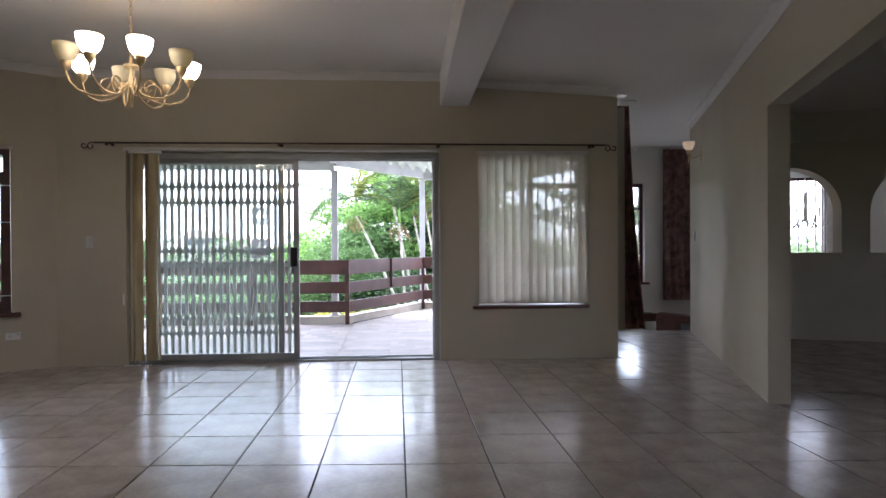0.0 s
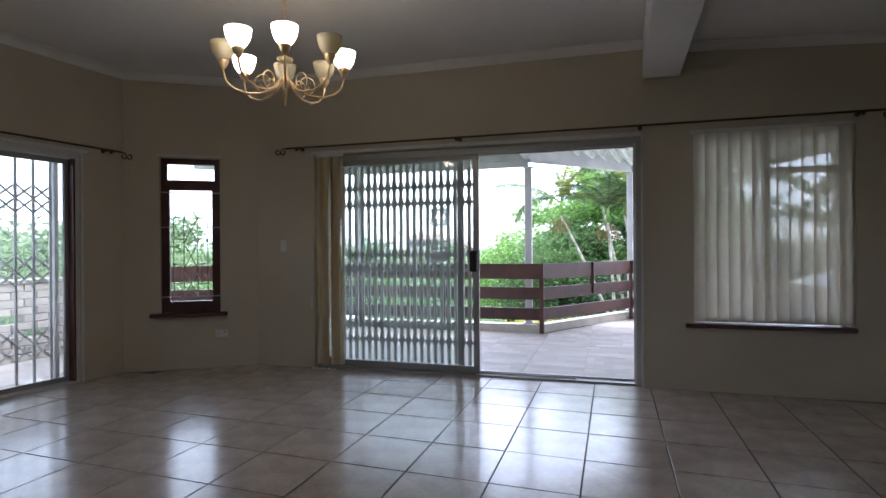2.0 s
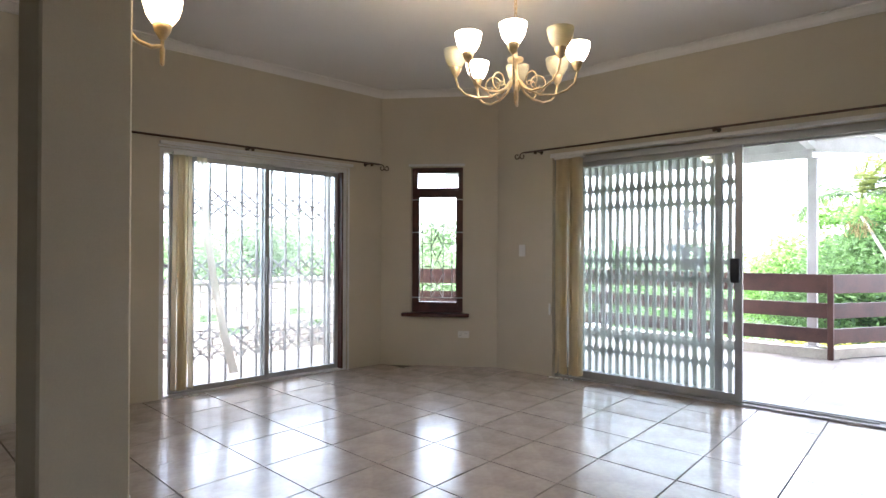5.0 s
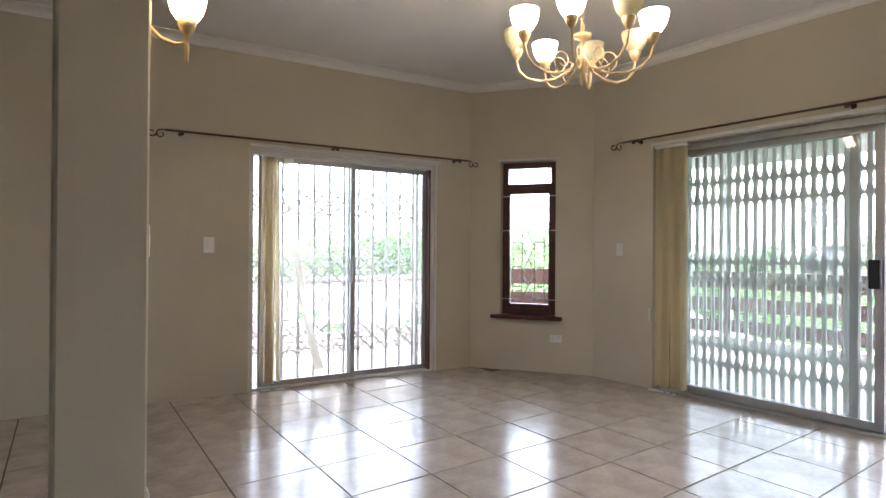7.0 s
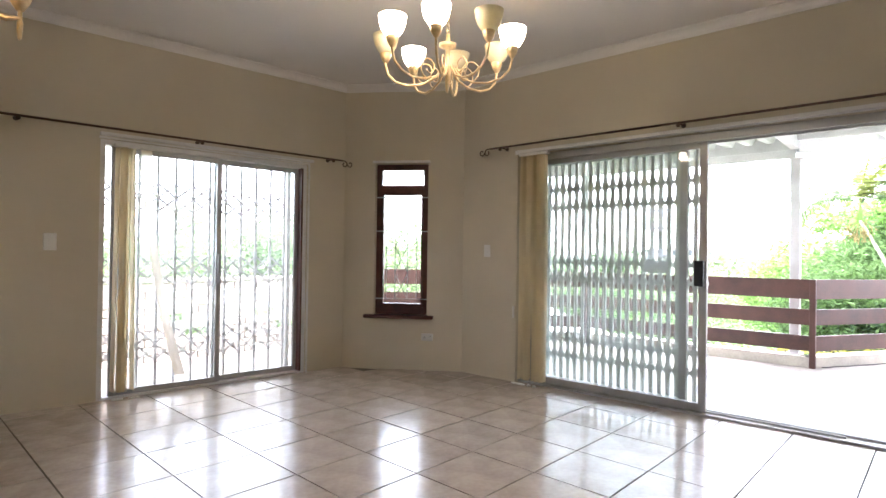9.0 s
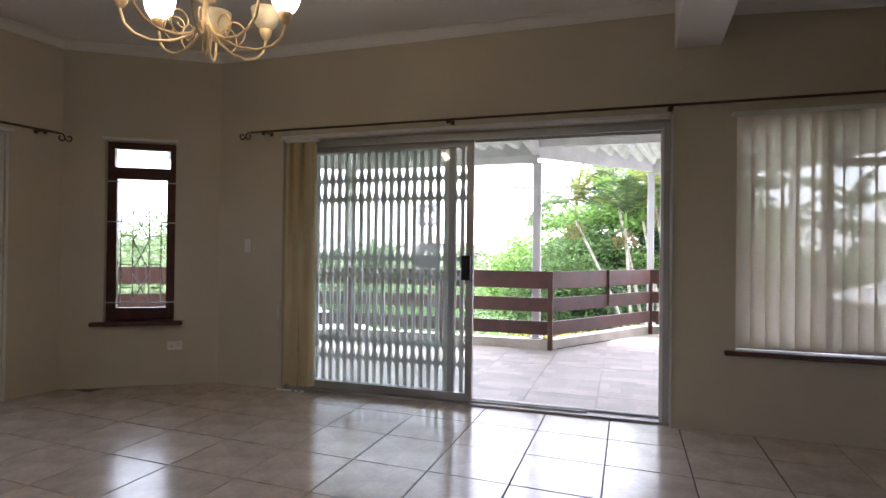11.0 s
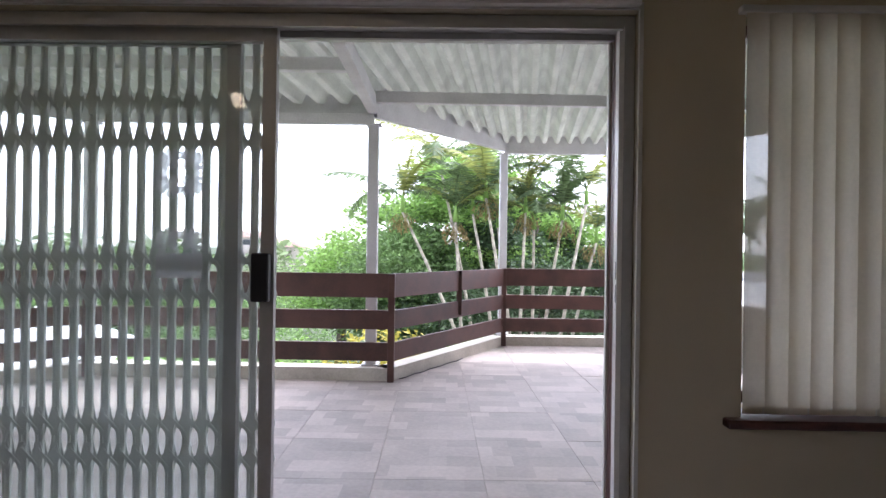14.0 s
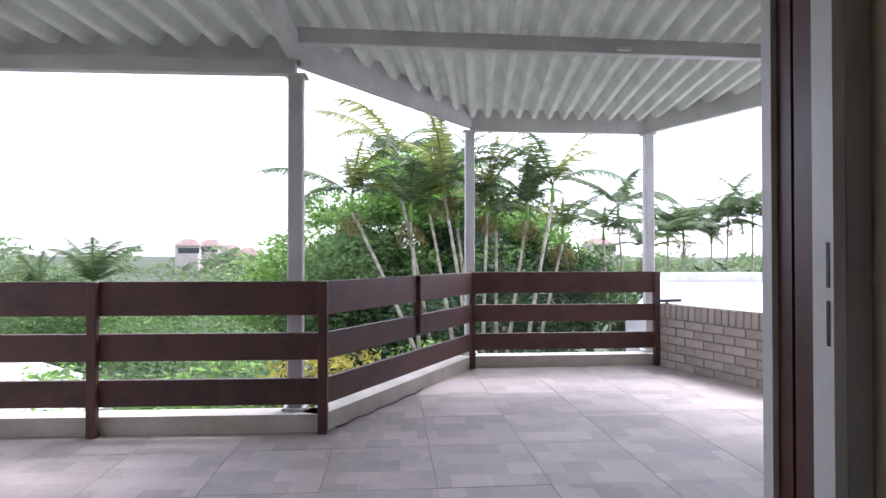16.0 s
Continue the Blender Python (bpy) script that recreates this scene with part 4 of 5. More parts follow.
beam((-0.90, 9.88), (0.52, 12.0), (2.43, 2.75), (2.49, 2.72), 0.07)
beam((0.52, 12.02), (2.48, 12.05), 2.46, 2.71, 0.07)
beam((2.48, 12.02), (3.4, 9.9), 2.46, 2.73, 0.07)
beam((-0.91, 9.84), (-0.92, 6.9), (2.46, 2.60), (2.58, 2.71), 0.09)
beam((-0.87, 9.76), (3.38, 9.9), 2.54, 2.645, 0.07)
beam((-4.8, 8.75), (-0.96, 8.75), 2.52, 2.62, 0.07)
solid("light_fitting", made(soft_box, 1.30, 1.40, 9.755, 9.785, 2.55, 2.575, 0.002), GATE, "small grey clip on the roof beam", "clip")

# ---- small things on the deck and floor ----
solid("drain_spout", made(lambda bm: (box(bm, -0.06, 0.06, 0.0, 0.1, 0.0, 0.06), box(bm, -0.03, 0.03, -0.02, 0.0, 0.0, 0.03))), STEEL_WHITE, "white plastic drain spout at the foot of the kerb", "drain", m=pose(-0.03, 11.0, DZ, 0, 0, 60))
solid("cable", made(tube, [(-0.62 + 0.62 * k / 14 + 0.012 * sin(k * 1.7), 9.78 + 1.08 * k / 14 + 0.01 * cos(k * 2.3), DZ + 0.006) for k in range(15)], 0.005, 6), BLACK, "thin dark cable lying along the deck kerb", "cable")
solid("gate_bolt", made(lambda bm: (bar(bm, (2.40, 11.70, 0.665), (2.72, 11.78, 0.665), 0.02, 0.03), bar(bm, (2.55, 11.74, 0.63), (2.55, 11.74, 0.68), 0.02))), BLACK, "dark steel bolt lying on the brick wall cap", "bolt")
for m, a, b, c, d, h in ((None, -2.56, -2.42, 6.585, 6.61, 0.012), (None, -2.39, -2.36, 6.59, 6.61, 0.014), (None, -2.33, -2.30, 6.585, 6.605, 0.014), (WEST, 0.06, 0.14, -0.06, -0.04, 0.012), (WEST, 0.18, 0.26, -0.07, -0.05, 0.012)):
    solid("blind_weight", made(soft_box, a, b, c, d, 0.0, h, 0.003), PLASTIC, "white plastic blind weight lying on the floor", "blind weight", m=m, group="fallen blind weights")

# ---- west patio wall and deck side wall ----
def brick_run(host, m, length, height, mat, open_every=0, bl=0.23, bh=0.078, cap=0):
    """Bricks in stretcher bond with recessed joints; each brick is a part."""
    mesh_cache = {}
    def brick(l, h, d=0.1):
        key = (round(l, 3), round(h, 3))
        if key not in mesh_cache:
            bm = bmesh.new()
            soft_box(bm, 0, l, -0.004, d, 0, h, 0.004)
            me = bpy.data.meshes.new("brick")
            bm.to_mesh(me)
            bm.free()
            me.materials.append(mat)
            mesh_cache[key] = me
        return mesh_cache[key]
    row, z = 0, 0.0
    while z + bh <= height - cap + 1e-6:
        x = -bl / 2 if row % 2 else 0.0
        i = 0
        while x < length - 0.02:
            a, b = max(x, 0.0), min(x + bl, length)
            if b - a > 0.04 and not (open_every and row in (3, 5) and (i + row // 2) % open_every == 0):
                o = new("brick", brick(b - a - 0.012, bh - 0.012))
                o.parent = host
                o.location = (a, random.uniform(-0.003, 0.003), z)
            x += bl
            i += 1
        z += bh
        row += 1
    if cap:
        x = 0.0
        while x < length - 0.05:
            o = new("brick", brick(0.078 - 0.012, cap - 0.01))
            o.parent = host
            o.location = (x, random.uniform(-0.003, 0.003), z)
            x += 0.078

random.seed(5)
SIDE = pose(2.50, 11.80, DZ, 0, 0, -70.0)
side = thing("side_wall", SIDE, "low grey face-brick wall with an upright brick cap", "brick wall")
part("mortar_core", made(box, 0.005, 1.99, 0.006, 0.095, 0, 0.655), MORTAR, side)
PATIO = pose(-5.9, 2.0, DZ, 0, 0, 90)
patio = thing("patio_wall", PATIO, "pale brick patio wall with open gaps in its courses", "brick wall")
part("coping", made(soft_box, 0, 5.8, -0.02, 0.12, 0.86, 0.90, 0.006), CONCRETE, patio, "pale coping")

# ---- garden, neighbours and distance ----
G0 = -3.2
def ground(bm):
    """One sheet from the house to the horizon, rising to low hills far off."""
    R = [0.5, 6, 12, 18, 25, 35, 50, 75, 110, 160, 240, 400, 900, 2500]
    n = 64
    rows = []
    for r in R:
        row = []
        for k in range(n):
            a = 2 * pi * k / n
            x, y = r * cos(a), 10 + r * sin(a)
            z = G0 - min(r, 60) * 0.05 + (0 if r < 60 else min(1, (r - 60) / 180) * (3.5 + 1.5 * sin(a * 3 + 1) + 1.0 * sin(a * 7))) 
            row.append(bm.verts.new((x, y, z)))
        rows.append(row)
    bm.faces.new(rows[0])
    for a, b in zip(rows, rows[1:]):
        for k in range(n):
            f = bm.faces.new((a[k], b[k], b[(k + 1) % n], a[(k + 1) % n]))
            f.smooth = True
solid("ground", made(ground), EARTH, "green garden ground falling away to low hills", "ground", "structure")


def leaves(n, blobs, size, seed, flat=0.5):
    """Leaf sprays scattered over the shells of many small clumps. blobs: (x, y, z, rx, ry, rz)."""
    rng = np.random.default_rng(seed)
    vol = np.array([b[3] * b[4] + b[3] * b[5] for b in blobs])
    pick = rng.choice(len(blobs), n, p=vol / vol.sum())
    B = np.array(blobs)[pick]
    d = rng.normal(size=(n, 3))
    d /= np.linalg.norm(d, axis=1)[:, None]
    rad = rng.uniform(0.55, 1.08, n)[:, None]
    c = B[:, :3] + d * rad * B[:, 3:]
    u = rng.normal(size=(n, 3)) * np.array([1, 1, flat])
    u /= np.linalg.norm(u, axis=1)[:, None]
    w = np.cross(u, d + rng.normal(size=(n, 3)) * 0.7)
    w /= np.linalg.norm(w, axis=1)[:, None] + 1e-9
    s = size * rng.uniform(0.5, 1.4, n)[:, None]
    v = np.stack([c - u * s, c + w * s * 0.38 - u * s * 0.1, c + u * s, c - w * s * 0.38 - u * s * 0.1], 1).reshape(-1, 3)
    f = np.arange(4 * n).reshape(-1, 4)
    me = bpy.data.meshes.new("leaves")
    me.from_pydata(v.tolist(), [], f.tolist())
    return me


def clumps(cx, cy, cz, rx, ry, rz, n, r, seed):
    """Small clumps over the upper shell of a large crown."""
    rng = random.Random(seed)
    out = []
    for _ in range(n):
        a, e = rng.uniform(0, 2 * pi), math.asin(rng.uniform(-0.35, 1))
        k = rng.uniform(0.55, 1.0)
        q = r * rng.uniform(0.6, 1.5)
        out.append((cx + rx * k * cos(a) * cos(e), cy + ry * k * sin(a) * cos(e), cz + rz * k * sin(e), q * 1.3, q * 1.3, q * 0.7))
    return out


def leafy(parent, name, me, mat, label=""):
    me.materials.append(mat)
    ob = new(name, me)
    if parent:
        ob.parent = parent
    if label:
        ob["label"] = label
    return ob


def tree(x, y, gz, h, rx, rz, mat, seed, n=9000, size=0.16, label="broad round green tree", ncl=90, cr=0.6):
    rng = random.Random(seed)
    t = thing("tree", pose(x, y, gz), label, "tree", "garden trees")
    bm = bmesh.new()
    tube(bm, [(0, 0, -0.3), (0.1, 0, h * 0.25), (0.05, 0.1, h * 0.5)], [0.05 * h, 0.035 * h, 0.025 * h])
    for k in range(7):
        a = k * 0.9 + rng.random()
        e = (rx * 0.7 * cos(a), rx * 0.7 * sin(a), h - rz * rng.uniform(0.4, 1.2))
        tube(bm, [(0.05, 0.05, h * rng.uniform(0.25, 0.45)), (e[0] * 0.5, e[1] * 0.5, h * 0.6), e], [0.018 * h, 0.011 * h, 0.004 * h], 6)
    part("trunk", bm, BARK_DARK, t)
    leafy(t, "crown", leaves(n, clumps(0, 0, h - rz, rx, rx, rz, ncl, cr, seed), size, seed), mat)
    return t


def frond(bm, base, az, elev, length, droop, n=26, leaf=0.55):
    """A feather leaf: a bowed midrib with narrow leaflets on both sides."""
    d = Vector((cos(az), sin(az), 0))
    side = Vector((-sin(az), cos(az), 0))
    p = Vector(base)
    e = elev
    pts = [p.copy()]
    for i in range(n):
        p = p + (d * cos(e) + Vector((0, 0, 1)) * sin(e)) * (length / n)
        e -= droop / n
        pts.append(p.copy())
    for a, b in zip(pts[::3], pts[3::3]):
        bar(bm, a, b, 0.02)
    for i in range(3, n + 1):
        ax = (pts[i] - pts[i - 1]).normalized()
        f = i / n
        L = leaf * length * 0.42 * (sin(pi * min(1, f * 0.85 + 0.12)) ** 0.6)
        for s in (-1, 1):
            for off in (0, 0.5):
                q = pts[i] + ax * off * length / n
                tip = q + side * s * L * 0.8 + ax * L * 0.55 + Vector((0, 0, -L * (0.25 + 0.35 * random.random())))
                wv = ax * 0.021 * length / 2.2
                vs = [bm.verts.new(v) for v in (q - wv, q + wv, q + (tip - q) * 0.55 + wv * 0.8, tip, q + (tip - q) * 0.5 - wv * 0.6)]
                bm.faces.new(vs)


def palm(x, y, gz, h, lean, seed, fl=2.2, nf=12, label="slender palm with feathery drooping fronds", up=0.8):
    random.seed(seed)
    t = thing("palm_tree", pose(x, y, gz), label, "palm tree", "garden palms")
    bm = bmesh.new()
    pts = [(lean[0] * (k / 8) ** 1.3, lean[1] * (k / 8) ** 1.3, h * k / 8) for k in range(9)]
    tube(bm, pts, [0.06 - 0.003 * k for k in range(9)], 8)
    trunk = part("trunk", bm, BARK, t)
    part("crownshaft", made(tube, [pts[-1], (pts[-1][0], pts[-1][1], h + 0.5)], [0.07, 0.03], 8), LEAF_LIGHT, t, "smooth green crownshaft")
    top = (pts[-1][0], pts[-1][1], h + 0.4)
    for k in range(nf):
        bm = bmesh.new()
        frond(bm, top, k * 2.4 + random.uniform(-0.3, 0.3), up + 0.22 + random.uniform(-0.5, 0.4), fl * random.uniform(0.8, 1.2), random.uniform(0.8, 1.8))
        part("frond", bm, FROND_YELLOW if nf < 12 and (seed + k) % 3 == 0 else FROND, t)
    if h > 3 and seed % 2:
        bm = bmesh.new()
        for k in range(40):
            a, q = random.uniform(0, 2 * pi), random.uniform(0.1, 0.38)
            p = Vector((top[0] + 0.5 * q * cos(a), top[1] + 0.5 * q * sin(a), h - random.uniform(0.0, 0.25)))
            tip = p + Vector((0.5 * q * cos(a), 0.5 * q * sin(a), -random.uniform(0.05, 0.35)))
            bar(bm, p, tip, 0.009)
            for _ in range(3):
                bar(bm, tip, tip + Vector((random.uniform(-0.08, 0.08), random.uniform(-0.08, 0.08), -random.uniform(0.05, 0.16))), 0.011)
        part("seed_head", bm, FROND_DRY, t, "hanging straw-coloured seed head")


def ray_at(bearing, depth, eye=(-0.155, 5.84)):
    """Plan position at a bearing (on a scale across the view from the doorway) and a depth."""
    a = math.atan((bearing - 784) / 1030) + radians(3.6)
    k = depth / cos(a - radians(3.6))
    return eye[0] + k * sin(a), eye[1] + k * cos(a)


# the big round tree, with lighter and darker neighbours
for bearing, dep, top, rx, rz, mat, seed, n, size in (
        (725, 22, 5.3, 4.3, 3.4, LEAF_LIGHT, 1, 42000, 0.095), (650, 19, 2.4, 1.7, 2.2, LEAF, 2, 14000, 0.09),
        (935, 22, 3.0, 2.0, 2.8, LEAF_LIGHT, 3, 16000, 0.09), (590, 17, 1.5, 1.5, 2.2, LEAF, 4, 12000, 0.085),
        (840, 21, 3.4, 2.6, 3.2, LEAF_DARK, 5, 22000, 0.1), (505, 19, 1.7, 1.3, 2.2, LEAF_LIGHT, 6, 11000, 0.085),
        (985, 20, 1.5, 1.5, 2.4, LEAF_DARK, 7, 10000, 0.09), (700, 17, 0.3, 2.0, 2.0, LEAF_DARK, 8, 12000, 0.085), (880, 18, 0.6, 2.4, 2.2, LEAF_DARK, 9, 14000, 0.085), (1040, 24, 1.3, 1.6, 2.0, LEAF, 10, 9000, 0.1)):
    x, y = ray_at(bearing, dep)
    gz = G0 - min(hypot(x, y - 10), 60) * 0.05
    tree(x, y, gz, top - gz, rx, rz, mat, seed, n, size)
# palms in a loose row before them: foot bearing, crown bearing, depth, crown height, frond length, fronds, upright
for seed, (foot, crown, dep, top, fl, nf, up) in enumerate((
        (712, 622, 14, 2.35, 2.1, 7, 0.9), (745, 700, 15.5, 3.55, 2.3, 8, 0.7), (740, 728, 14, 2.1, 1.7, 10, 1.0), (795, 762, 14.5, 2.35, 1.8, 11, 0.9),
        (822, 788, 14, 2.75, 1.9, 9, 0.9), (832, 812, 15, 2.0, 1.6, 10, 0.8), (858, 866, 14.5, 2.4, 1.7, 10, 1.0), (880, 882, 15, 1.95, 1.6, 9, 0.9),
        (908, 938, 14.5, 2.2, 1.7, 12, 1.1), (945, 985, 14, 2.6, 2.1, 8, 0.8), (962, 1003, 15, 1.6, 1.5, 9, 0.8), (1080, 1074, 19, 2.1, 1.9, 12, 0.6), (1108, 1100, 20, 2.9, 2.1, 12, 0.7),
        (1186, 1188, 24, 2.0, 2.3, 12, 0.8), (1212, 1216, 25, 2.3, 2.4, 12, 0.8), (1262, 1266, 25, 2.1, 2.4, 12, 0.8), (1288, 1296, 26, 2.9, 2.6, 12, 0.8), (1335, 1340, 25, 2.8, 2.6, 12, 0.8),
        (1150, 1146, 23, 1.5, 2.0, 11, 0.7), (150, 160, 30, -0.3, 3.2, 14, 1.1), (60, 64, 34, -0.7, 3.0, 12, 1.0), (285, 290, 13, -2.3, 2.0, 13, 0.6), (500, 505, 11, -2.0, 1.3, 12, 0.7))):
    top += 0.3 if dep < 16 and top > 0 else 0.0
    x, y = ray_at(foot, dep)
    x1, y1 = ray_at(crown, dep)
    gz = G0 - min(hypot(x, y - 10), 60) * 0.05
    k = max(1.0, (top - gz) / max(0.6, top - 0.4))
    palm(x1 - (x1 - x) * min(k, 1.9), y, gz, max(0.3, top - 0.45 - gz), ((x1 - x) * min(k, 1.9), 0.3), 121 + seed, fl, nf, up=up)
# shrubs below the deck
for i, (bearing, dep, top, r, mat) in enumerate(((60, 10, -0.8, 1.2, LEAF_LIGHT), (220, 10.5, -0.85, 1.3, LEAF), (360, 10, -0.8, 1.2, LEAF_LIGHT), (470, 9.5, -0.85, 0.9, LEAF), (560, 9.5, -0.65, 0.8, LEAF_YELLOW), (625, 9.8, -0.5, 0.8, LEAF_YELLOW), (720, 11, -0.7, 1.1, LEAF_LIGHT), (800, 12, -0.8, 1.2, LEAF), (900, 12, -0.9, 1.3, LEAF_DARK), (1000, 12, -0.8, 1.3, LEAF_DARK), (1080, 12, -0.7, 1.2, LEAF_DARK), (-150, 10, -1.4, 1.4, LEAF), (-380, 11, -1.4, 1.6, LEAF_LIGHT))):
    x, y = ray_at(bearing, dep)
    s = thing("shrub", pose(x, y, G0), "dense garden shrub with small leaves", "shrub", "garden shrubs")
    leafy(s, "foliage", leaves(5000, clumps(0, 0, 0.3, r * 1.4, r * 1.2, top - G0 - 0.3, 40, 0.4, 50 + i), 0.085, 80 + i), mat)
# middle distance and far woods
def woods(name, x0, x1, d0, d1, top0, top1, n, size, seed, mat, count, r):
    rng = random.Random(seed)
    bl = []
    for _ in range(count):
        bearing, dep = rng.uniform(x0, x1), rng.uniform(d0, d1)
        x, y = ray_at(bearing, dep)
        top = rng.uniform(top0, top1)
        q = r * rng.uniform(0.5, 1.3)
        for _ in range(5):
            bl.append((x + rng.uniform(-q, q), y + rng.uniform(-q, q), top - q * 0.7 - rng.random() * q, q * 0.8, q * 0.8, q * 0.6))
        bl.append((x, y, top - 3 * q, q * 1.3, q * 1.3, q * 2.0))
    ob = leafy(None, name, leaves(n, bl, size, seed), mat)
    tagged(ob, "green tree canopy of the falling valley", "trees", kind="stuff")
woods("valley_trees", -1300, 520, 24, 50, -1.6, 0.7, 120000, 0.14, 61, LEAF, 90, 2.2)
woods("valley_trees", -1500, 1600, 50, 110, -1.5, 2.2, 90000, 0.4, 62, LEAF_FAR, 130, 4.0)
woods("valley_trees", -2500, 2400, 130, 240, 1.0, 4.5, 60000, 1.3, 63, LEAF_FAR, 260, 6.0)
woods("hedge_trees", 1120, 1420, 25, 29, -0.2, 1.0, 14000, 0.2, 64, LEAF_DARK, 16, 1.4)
# west garden seen over the patio wall
def west_woods(name, d0, d1, top0, top1, n, size, seed, mat, count, r):
    rng = random.Random(seed)
    bl = []
    for _ in range(count):
        a, dep = rng.uniform(radians(120), radians(250)), rng.uniform(d0, d1)
        x, y = -5 + dep * cos(a), 5 + dep * sin(a)
        top = rng.uniform(top0, top1)
        q = r * rng.uniform(0.5, 1.3)
        for _ in range(5):
            bl.append((x + rng.uniform(-q, q), y + rng.uniform(-q, q), top - q * 0.7 - rng.random() * q, q * 0.8, q * 0.8, q * 0.6))
        bl.append((x, y, top - 3 * q, q * 1.3, q * 1.3, q * 2.0))
    tagged(leafy(None, name, leaves(n, bl, size, seed), mat), "green garden trees beyond the patio", "trees", kind="stuff")
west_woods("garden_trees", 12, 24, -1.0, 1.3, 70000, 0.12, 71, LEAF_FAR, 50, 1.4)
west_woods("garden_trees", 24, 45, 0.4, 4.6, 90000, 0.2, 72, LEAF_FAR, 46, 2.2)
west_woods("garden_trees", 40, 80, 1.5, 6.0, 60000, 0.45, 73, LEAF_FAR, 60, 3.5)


def house(x, y, z, w, d, h, rz, wallm, seed):
    t = thing("house", pose(x, y, z, 0, 0, rz), "pale far-off house with a low tiled roof among trees", "house", "far houses")
    part("wall", made(box, -w / 2, w / 2, -d / 2, d / 2, -4, h), wallm, t)
    bm = bmesh.new()
    vs = [bm.verts.new(p) for p in ((-w / 2 - 0.5, -d / 2 - 0.5, h), (w / 2 + 0.5, -d / 2 - 0.5, h), (w / 2 + 0.5, d / 2 + 0.5, h), (-w / 2 - 0.5, d / 2 + 0.5, h), (-w / 4, 0, h + 1.8), (w / 4, 0, h + 1.8))]
    for f in ((0, 1, 5, 4), (1, 2, 5), (2, 3, 4, 5), (3, 0, 4), (3, 2, 1, 0)):
        bm.faces.new([vs[i] for i in f])
    part("roof", bm, ROOF_TILE, t)
    for i in range(4):
        for zz in (0.8, 3.6):
            if zz + 1.4 < h:
                part("window", made(box, -w / 2 + w * (i + 0.6) / 4.6, -w / 2 + w * (i + 0.6) / 4.6 + 1.4, -d / 2 - 0.04, -d / 2 + 0.05, zz, zz + 1.4), DARK_PANE, t)


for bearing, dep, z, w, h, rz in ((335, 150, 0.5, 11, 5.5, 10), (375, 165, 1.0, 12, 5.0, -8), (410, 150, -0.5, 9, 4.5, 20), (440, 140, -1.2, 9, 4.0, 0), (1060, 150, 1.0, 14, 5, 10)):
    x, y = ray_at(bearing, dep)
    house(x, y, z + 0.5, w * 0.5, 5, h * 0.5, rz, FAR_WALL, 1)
# low neighbouring roofs
solid("neighbour_roof", made(lambda bm: (prism(bm, [(2.95, 12.5), (3.9, 10.3), (14, 11), (16, 23.5), (7.6, 23.5), (2.75, 13.4)], -0.3, 0.32), prism(bm, [(7.4, 23.3), (16, 23.3), (16, 23.6), (7.4, 23.6)], 0.3, 0.62), prism(bm, [(2.8, 12.6), (3.1, 12.6), (7.7, 23.4), (7.4, 23.4)], 0.3, 0.5))), STEEL_WHITE, "flat white roof of the neighbouring wing", "roof")
def carport(bm):
    vs = [bm.verts.new(p) for p in ((-9.5, 13.5, -1.0), (-5.3, 13.2, -1.45), (-5.3, 17.5, -1.45), (-9.5, 17.5, -0.2), (-9.5, 13.5, -1.12), (-5.3, 13.2, -1.57), (-5.3, 17.5, -1.57), (-9.5, 17.5, -0.32))]
    for f in ((0, 1, 2, 3), (7, 6, 5, 4), (0, 4, 5, 1), (1, 5, 6, 2), (2, 6, 7, 3), (3, 7, 4, 0)):
        bm.faces.new([vs[i] for i in f])
    box(bm, -9.4, -5.5, 13.9, 17.3, -4.0, -1.6)
solid("carport", made(carport), STEEL_WHITE, "low white sheet roof beside the garden", "carport roof")

# ---- pieces: bricks and floor tiles ----
random.seed(9)
brick_run(side, SIDE, 2.0, 0.66, BRICK, 0, 0.23, 0.085, 0.15)
brick_run(patio, PATIO, 5.8, 0.86, BRICK_PALE, 4, 0.29, 0.086)


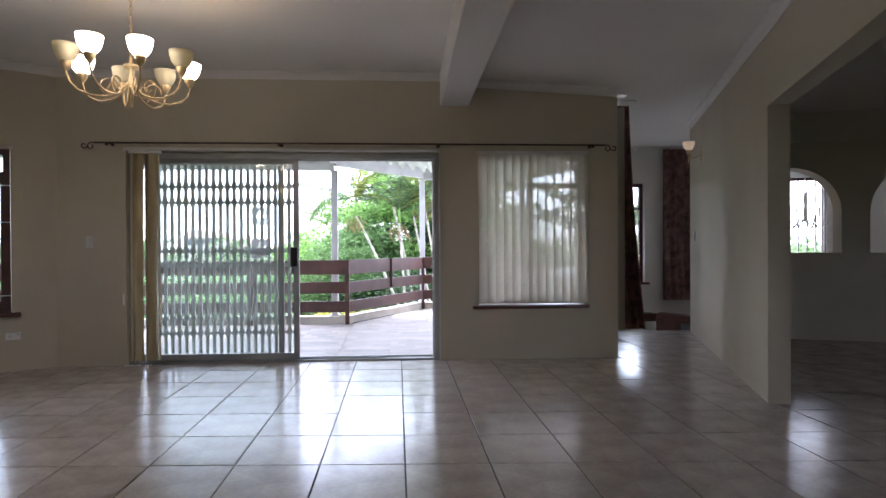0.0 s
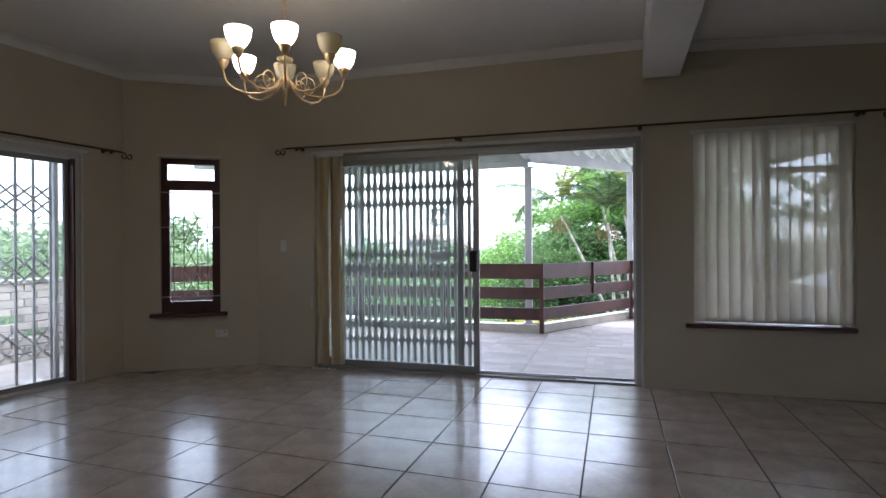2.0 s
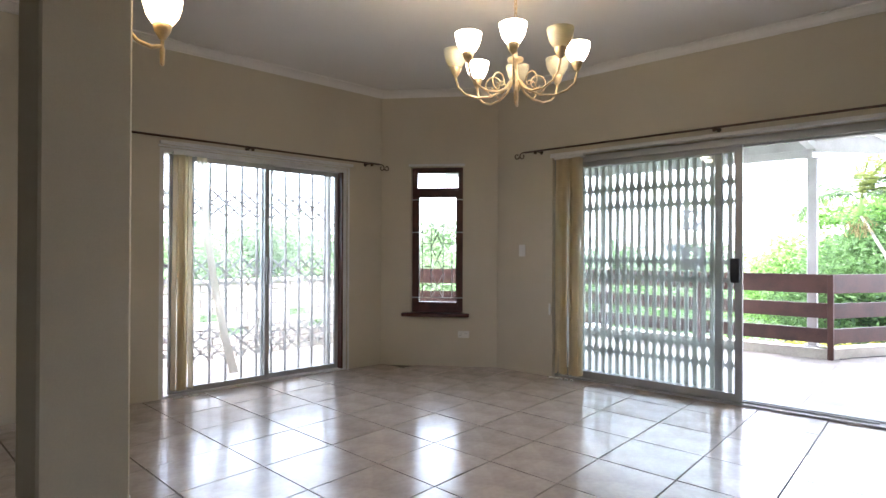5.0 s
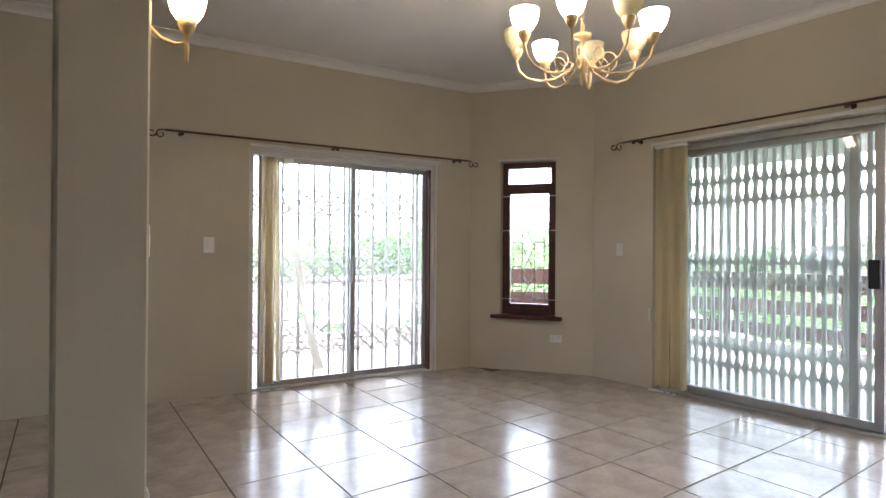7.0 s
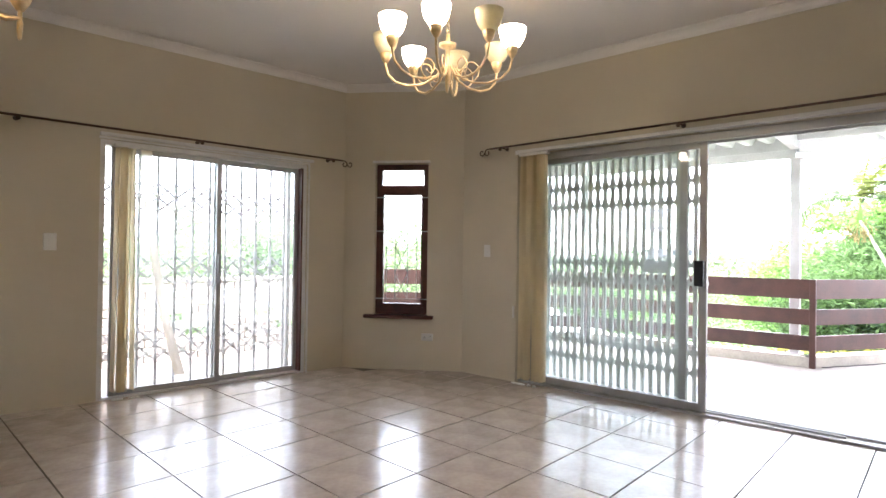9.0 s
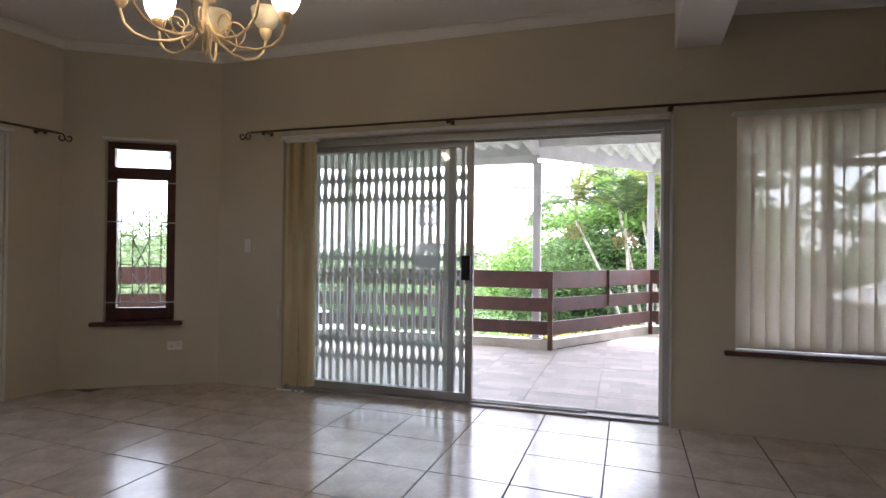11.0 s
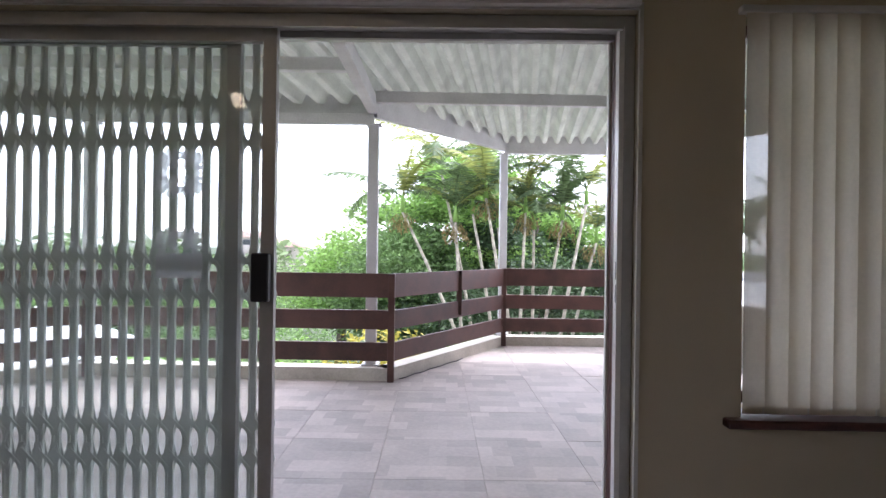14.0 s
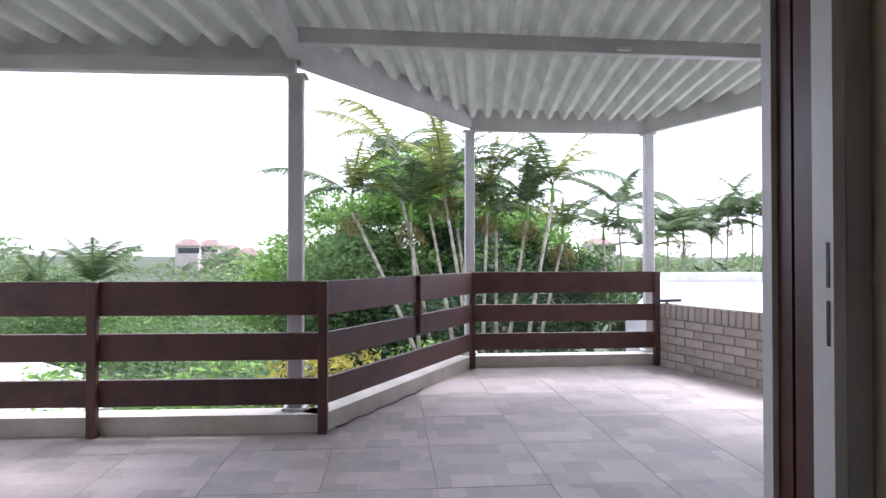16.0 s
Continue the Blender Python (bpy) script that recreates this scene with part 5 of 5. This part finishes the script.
def tile_field(host, inside, near, origin, u, v, mat, rest_name, z, gap=0.009, t=0.012):
    """Tiles on a grid with the steps u and v: near ones are objects of their own, the rest one joined mesh."""
    U, V = Vector((*u, 0)), Vector((*v, 0))
    bm = bmesh.new()
    a, b = 0.5 - gap / 2 / U.length, 0.5 - gap / 2 / V.length
    rows = [[bm.verts.new(U * (sx * (a - c)) + V * (sy * (b - c)) + Vector((0, 0, h))) for sx, sy in ((-1, -1), (1, -1), (1, 1), (-1, 1))] for h, c in ((-t / 2, 0), (t / 2 - 0.0003, 0), (t / 2, 0.0018))]
    for p, q in zip(rows, rows[1:]):
        for k in range(4):
            bm.faces.new((p[k], p[(k + 1) % 4], q[(k + 1) % 4], q[k]))
    bm.faces.new(rows[2])
    me = bpy.data.meshes.new("tile")
    bm.to_mesh(me)
    bm.free()
    me.materials.append(mat)
    co = [w.co.copy() for w in me.vertices]
    polys = [tuple(p.vertices) for p in me.polygons]
    verts, faces, n = [], [], 0
    for i in range(-40, 40):
        for j in range(-40, 40):
            c = Vector((*origin, z - t / 2)) + U * (i + 0.5) + V * (j + 0.5)
            if not inside(c.x, c.y):
                continue
            if near(c.x, c.y) and n < 300:
                o = new("tile", me)
                o.parent = host
                o.matrix_basis = pose(c.x, c.y, c.z + random.uniform(-0.0006, 0.0006), random.uniform(-0.06, 0.06), random.uniform(-0.06, 0.06), 0)
                n += 1
            else:
                k = len(verts)
                verts += [tuple(c + w) for w in co]
                faces += [tuple(k + q for q in p) for p in polys]
    if verts:
        rest = bpy.data.meshes.new(rest_name)
        rest.from_pydata(verts, [], faces)
        rest.materials.append(mat)
        o = new(rest_name, rest)
        o.parent = host
        o["kind"] = "stuff"


def room_inside(x, y):
    if y > 6.78 and x < 2.43 + (y - 6.88) * 0.33:
        return False
    if y > 8.5 or y < -3.0 or x > 8.9 or x < -4.85:
        return False
    return not (x < -3.2 and y - 5.95 > 0.68 * (x + 4.25) + 0.15)


tile_field(bpy.data.objects["floor"], room_inside, lambda x, y: -4.7 < x < 3.0 and 1.5 < y < 7, (-0.2496, 4.3175), (0.4568, -0.0247), (-0.0085, 0.4836), TILE, "tiles", 0.0)


def deck_inside(x, y):
    if y < 6.8:
        return -6.0 < x < -4.7 and y > 2.2
    hi = float(np.interp(x, [-5.85, -3.5, -0.7, 0.52, 2.5, 3.0], [7.8, 9.75, 9.7, 11.85, 11.9, 10.4]))
    lo = float(np.interp(x, [-5.9, -4.5, -3.3, 2.45, 2.6, 3.4], [6.5, 6.3, 6.95, 6.95, 7.4, 9.7]))
    return -5.9 < x < 3.3 and lo - 0.1 < y < hi + 0.25


tile_field(bpy.data.objects["deck_slab"], deck_inside, lambda x, y: True, (0.0, 8.735), (0.578, 0.012), (-0.015, 0.645), DECK_TILE, "deck_tiles", DZ, 0.003)
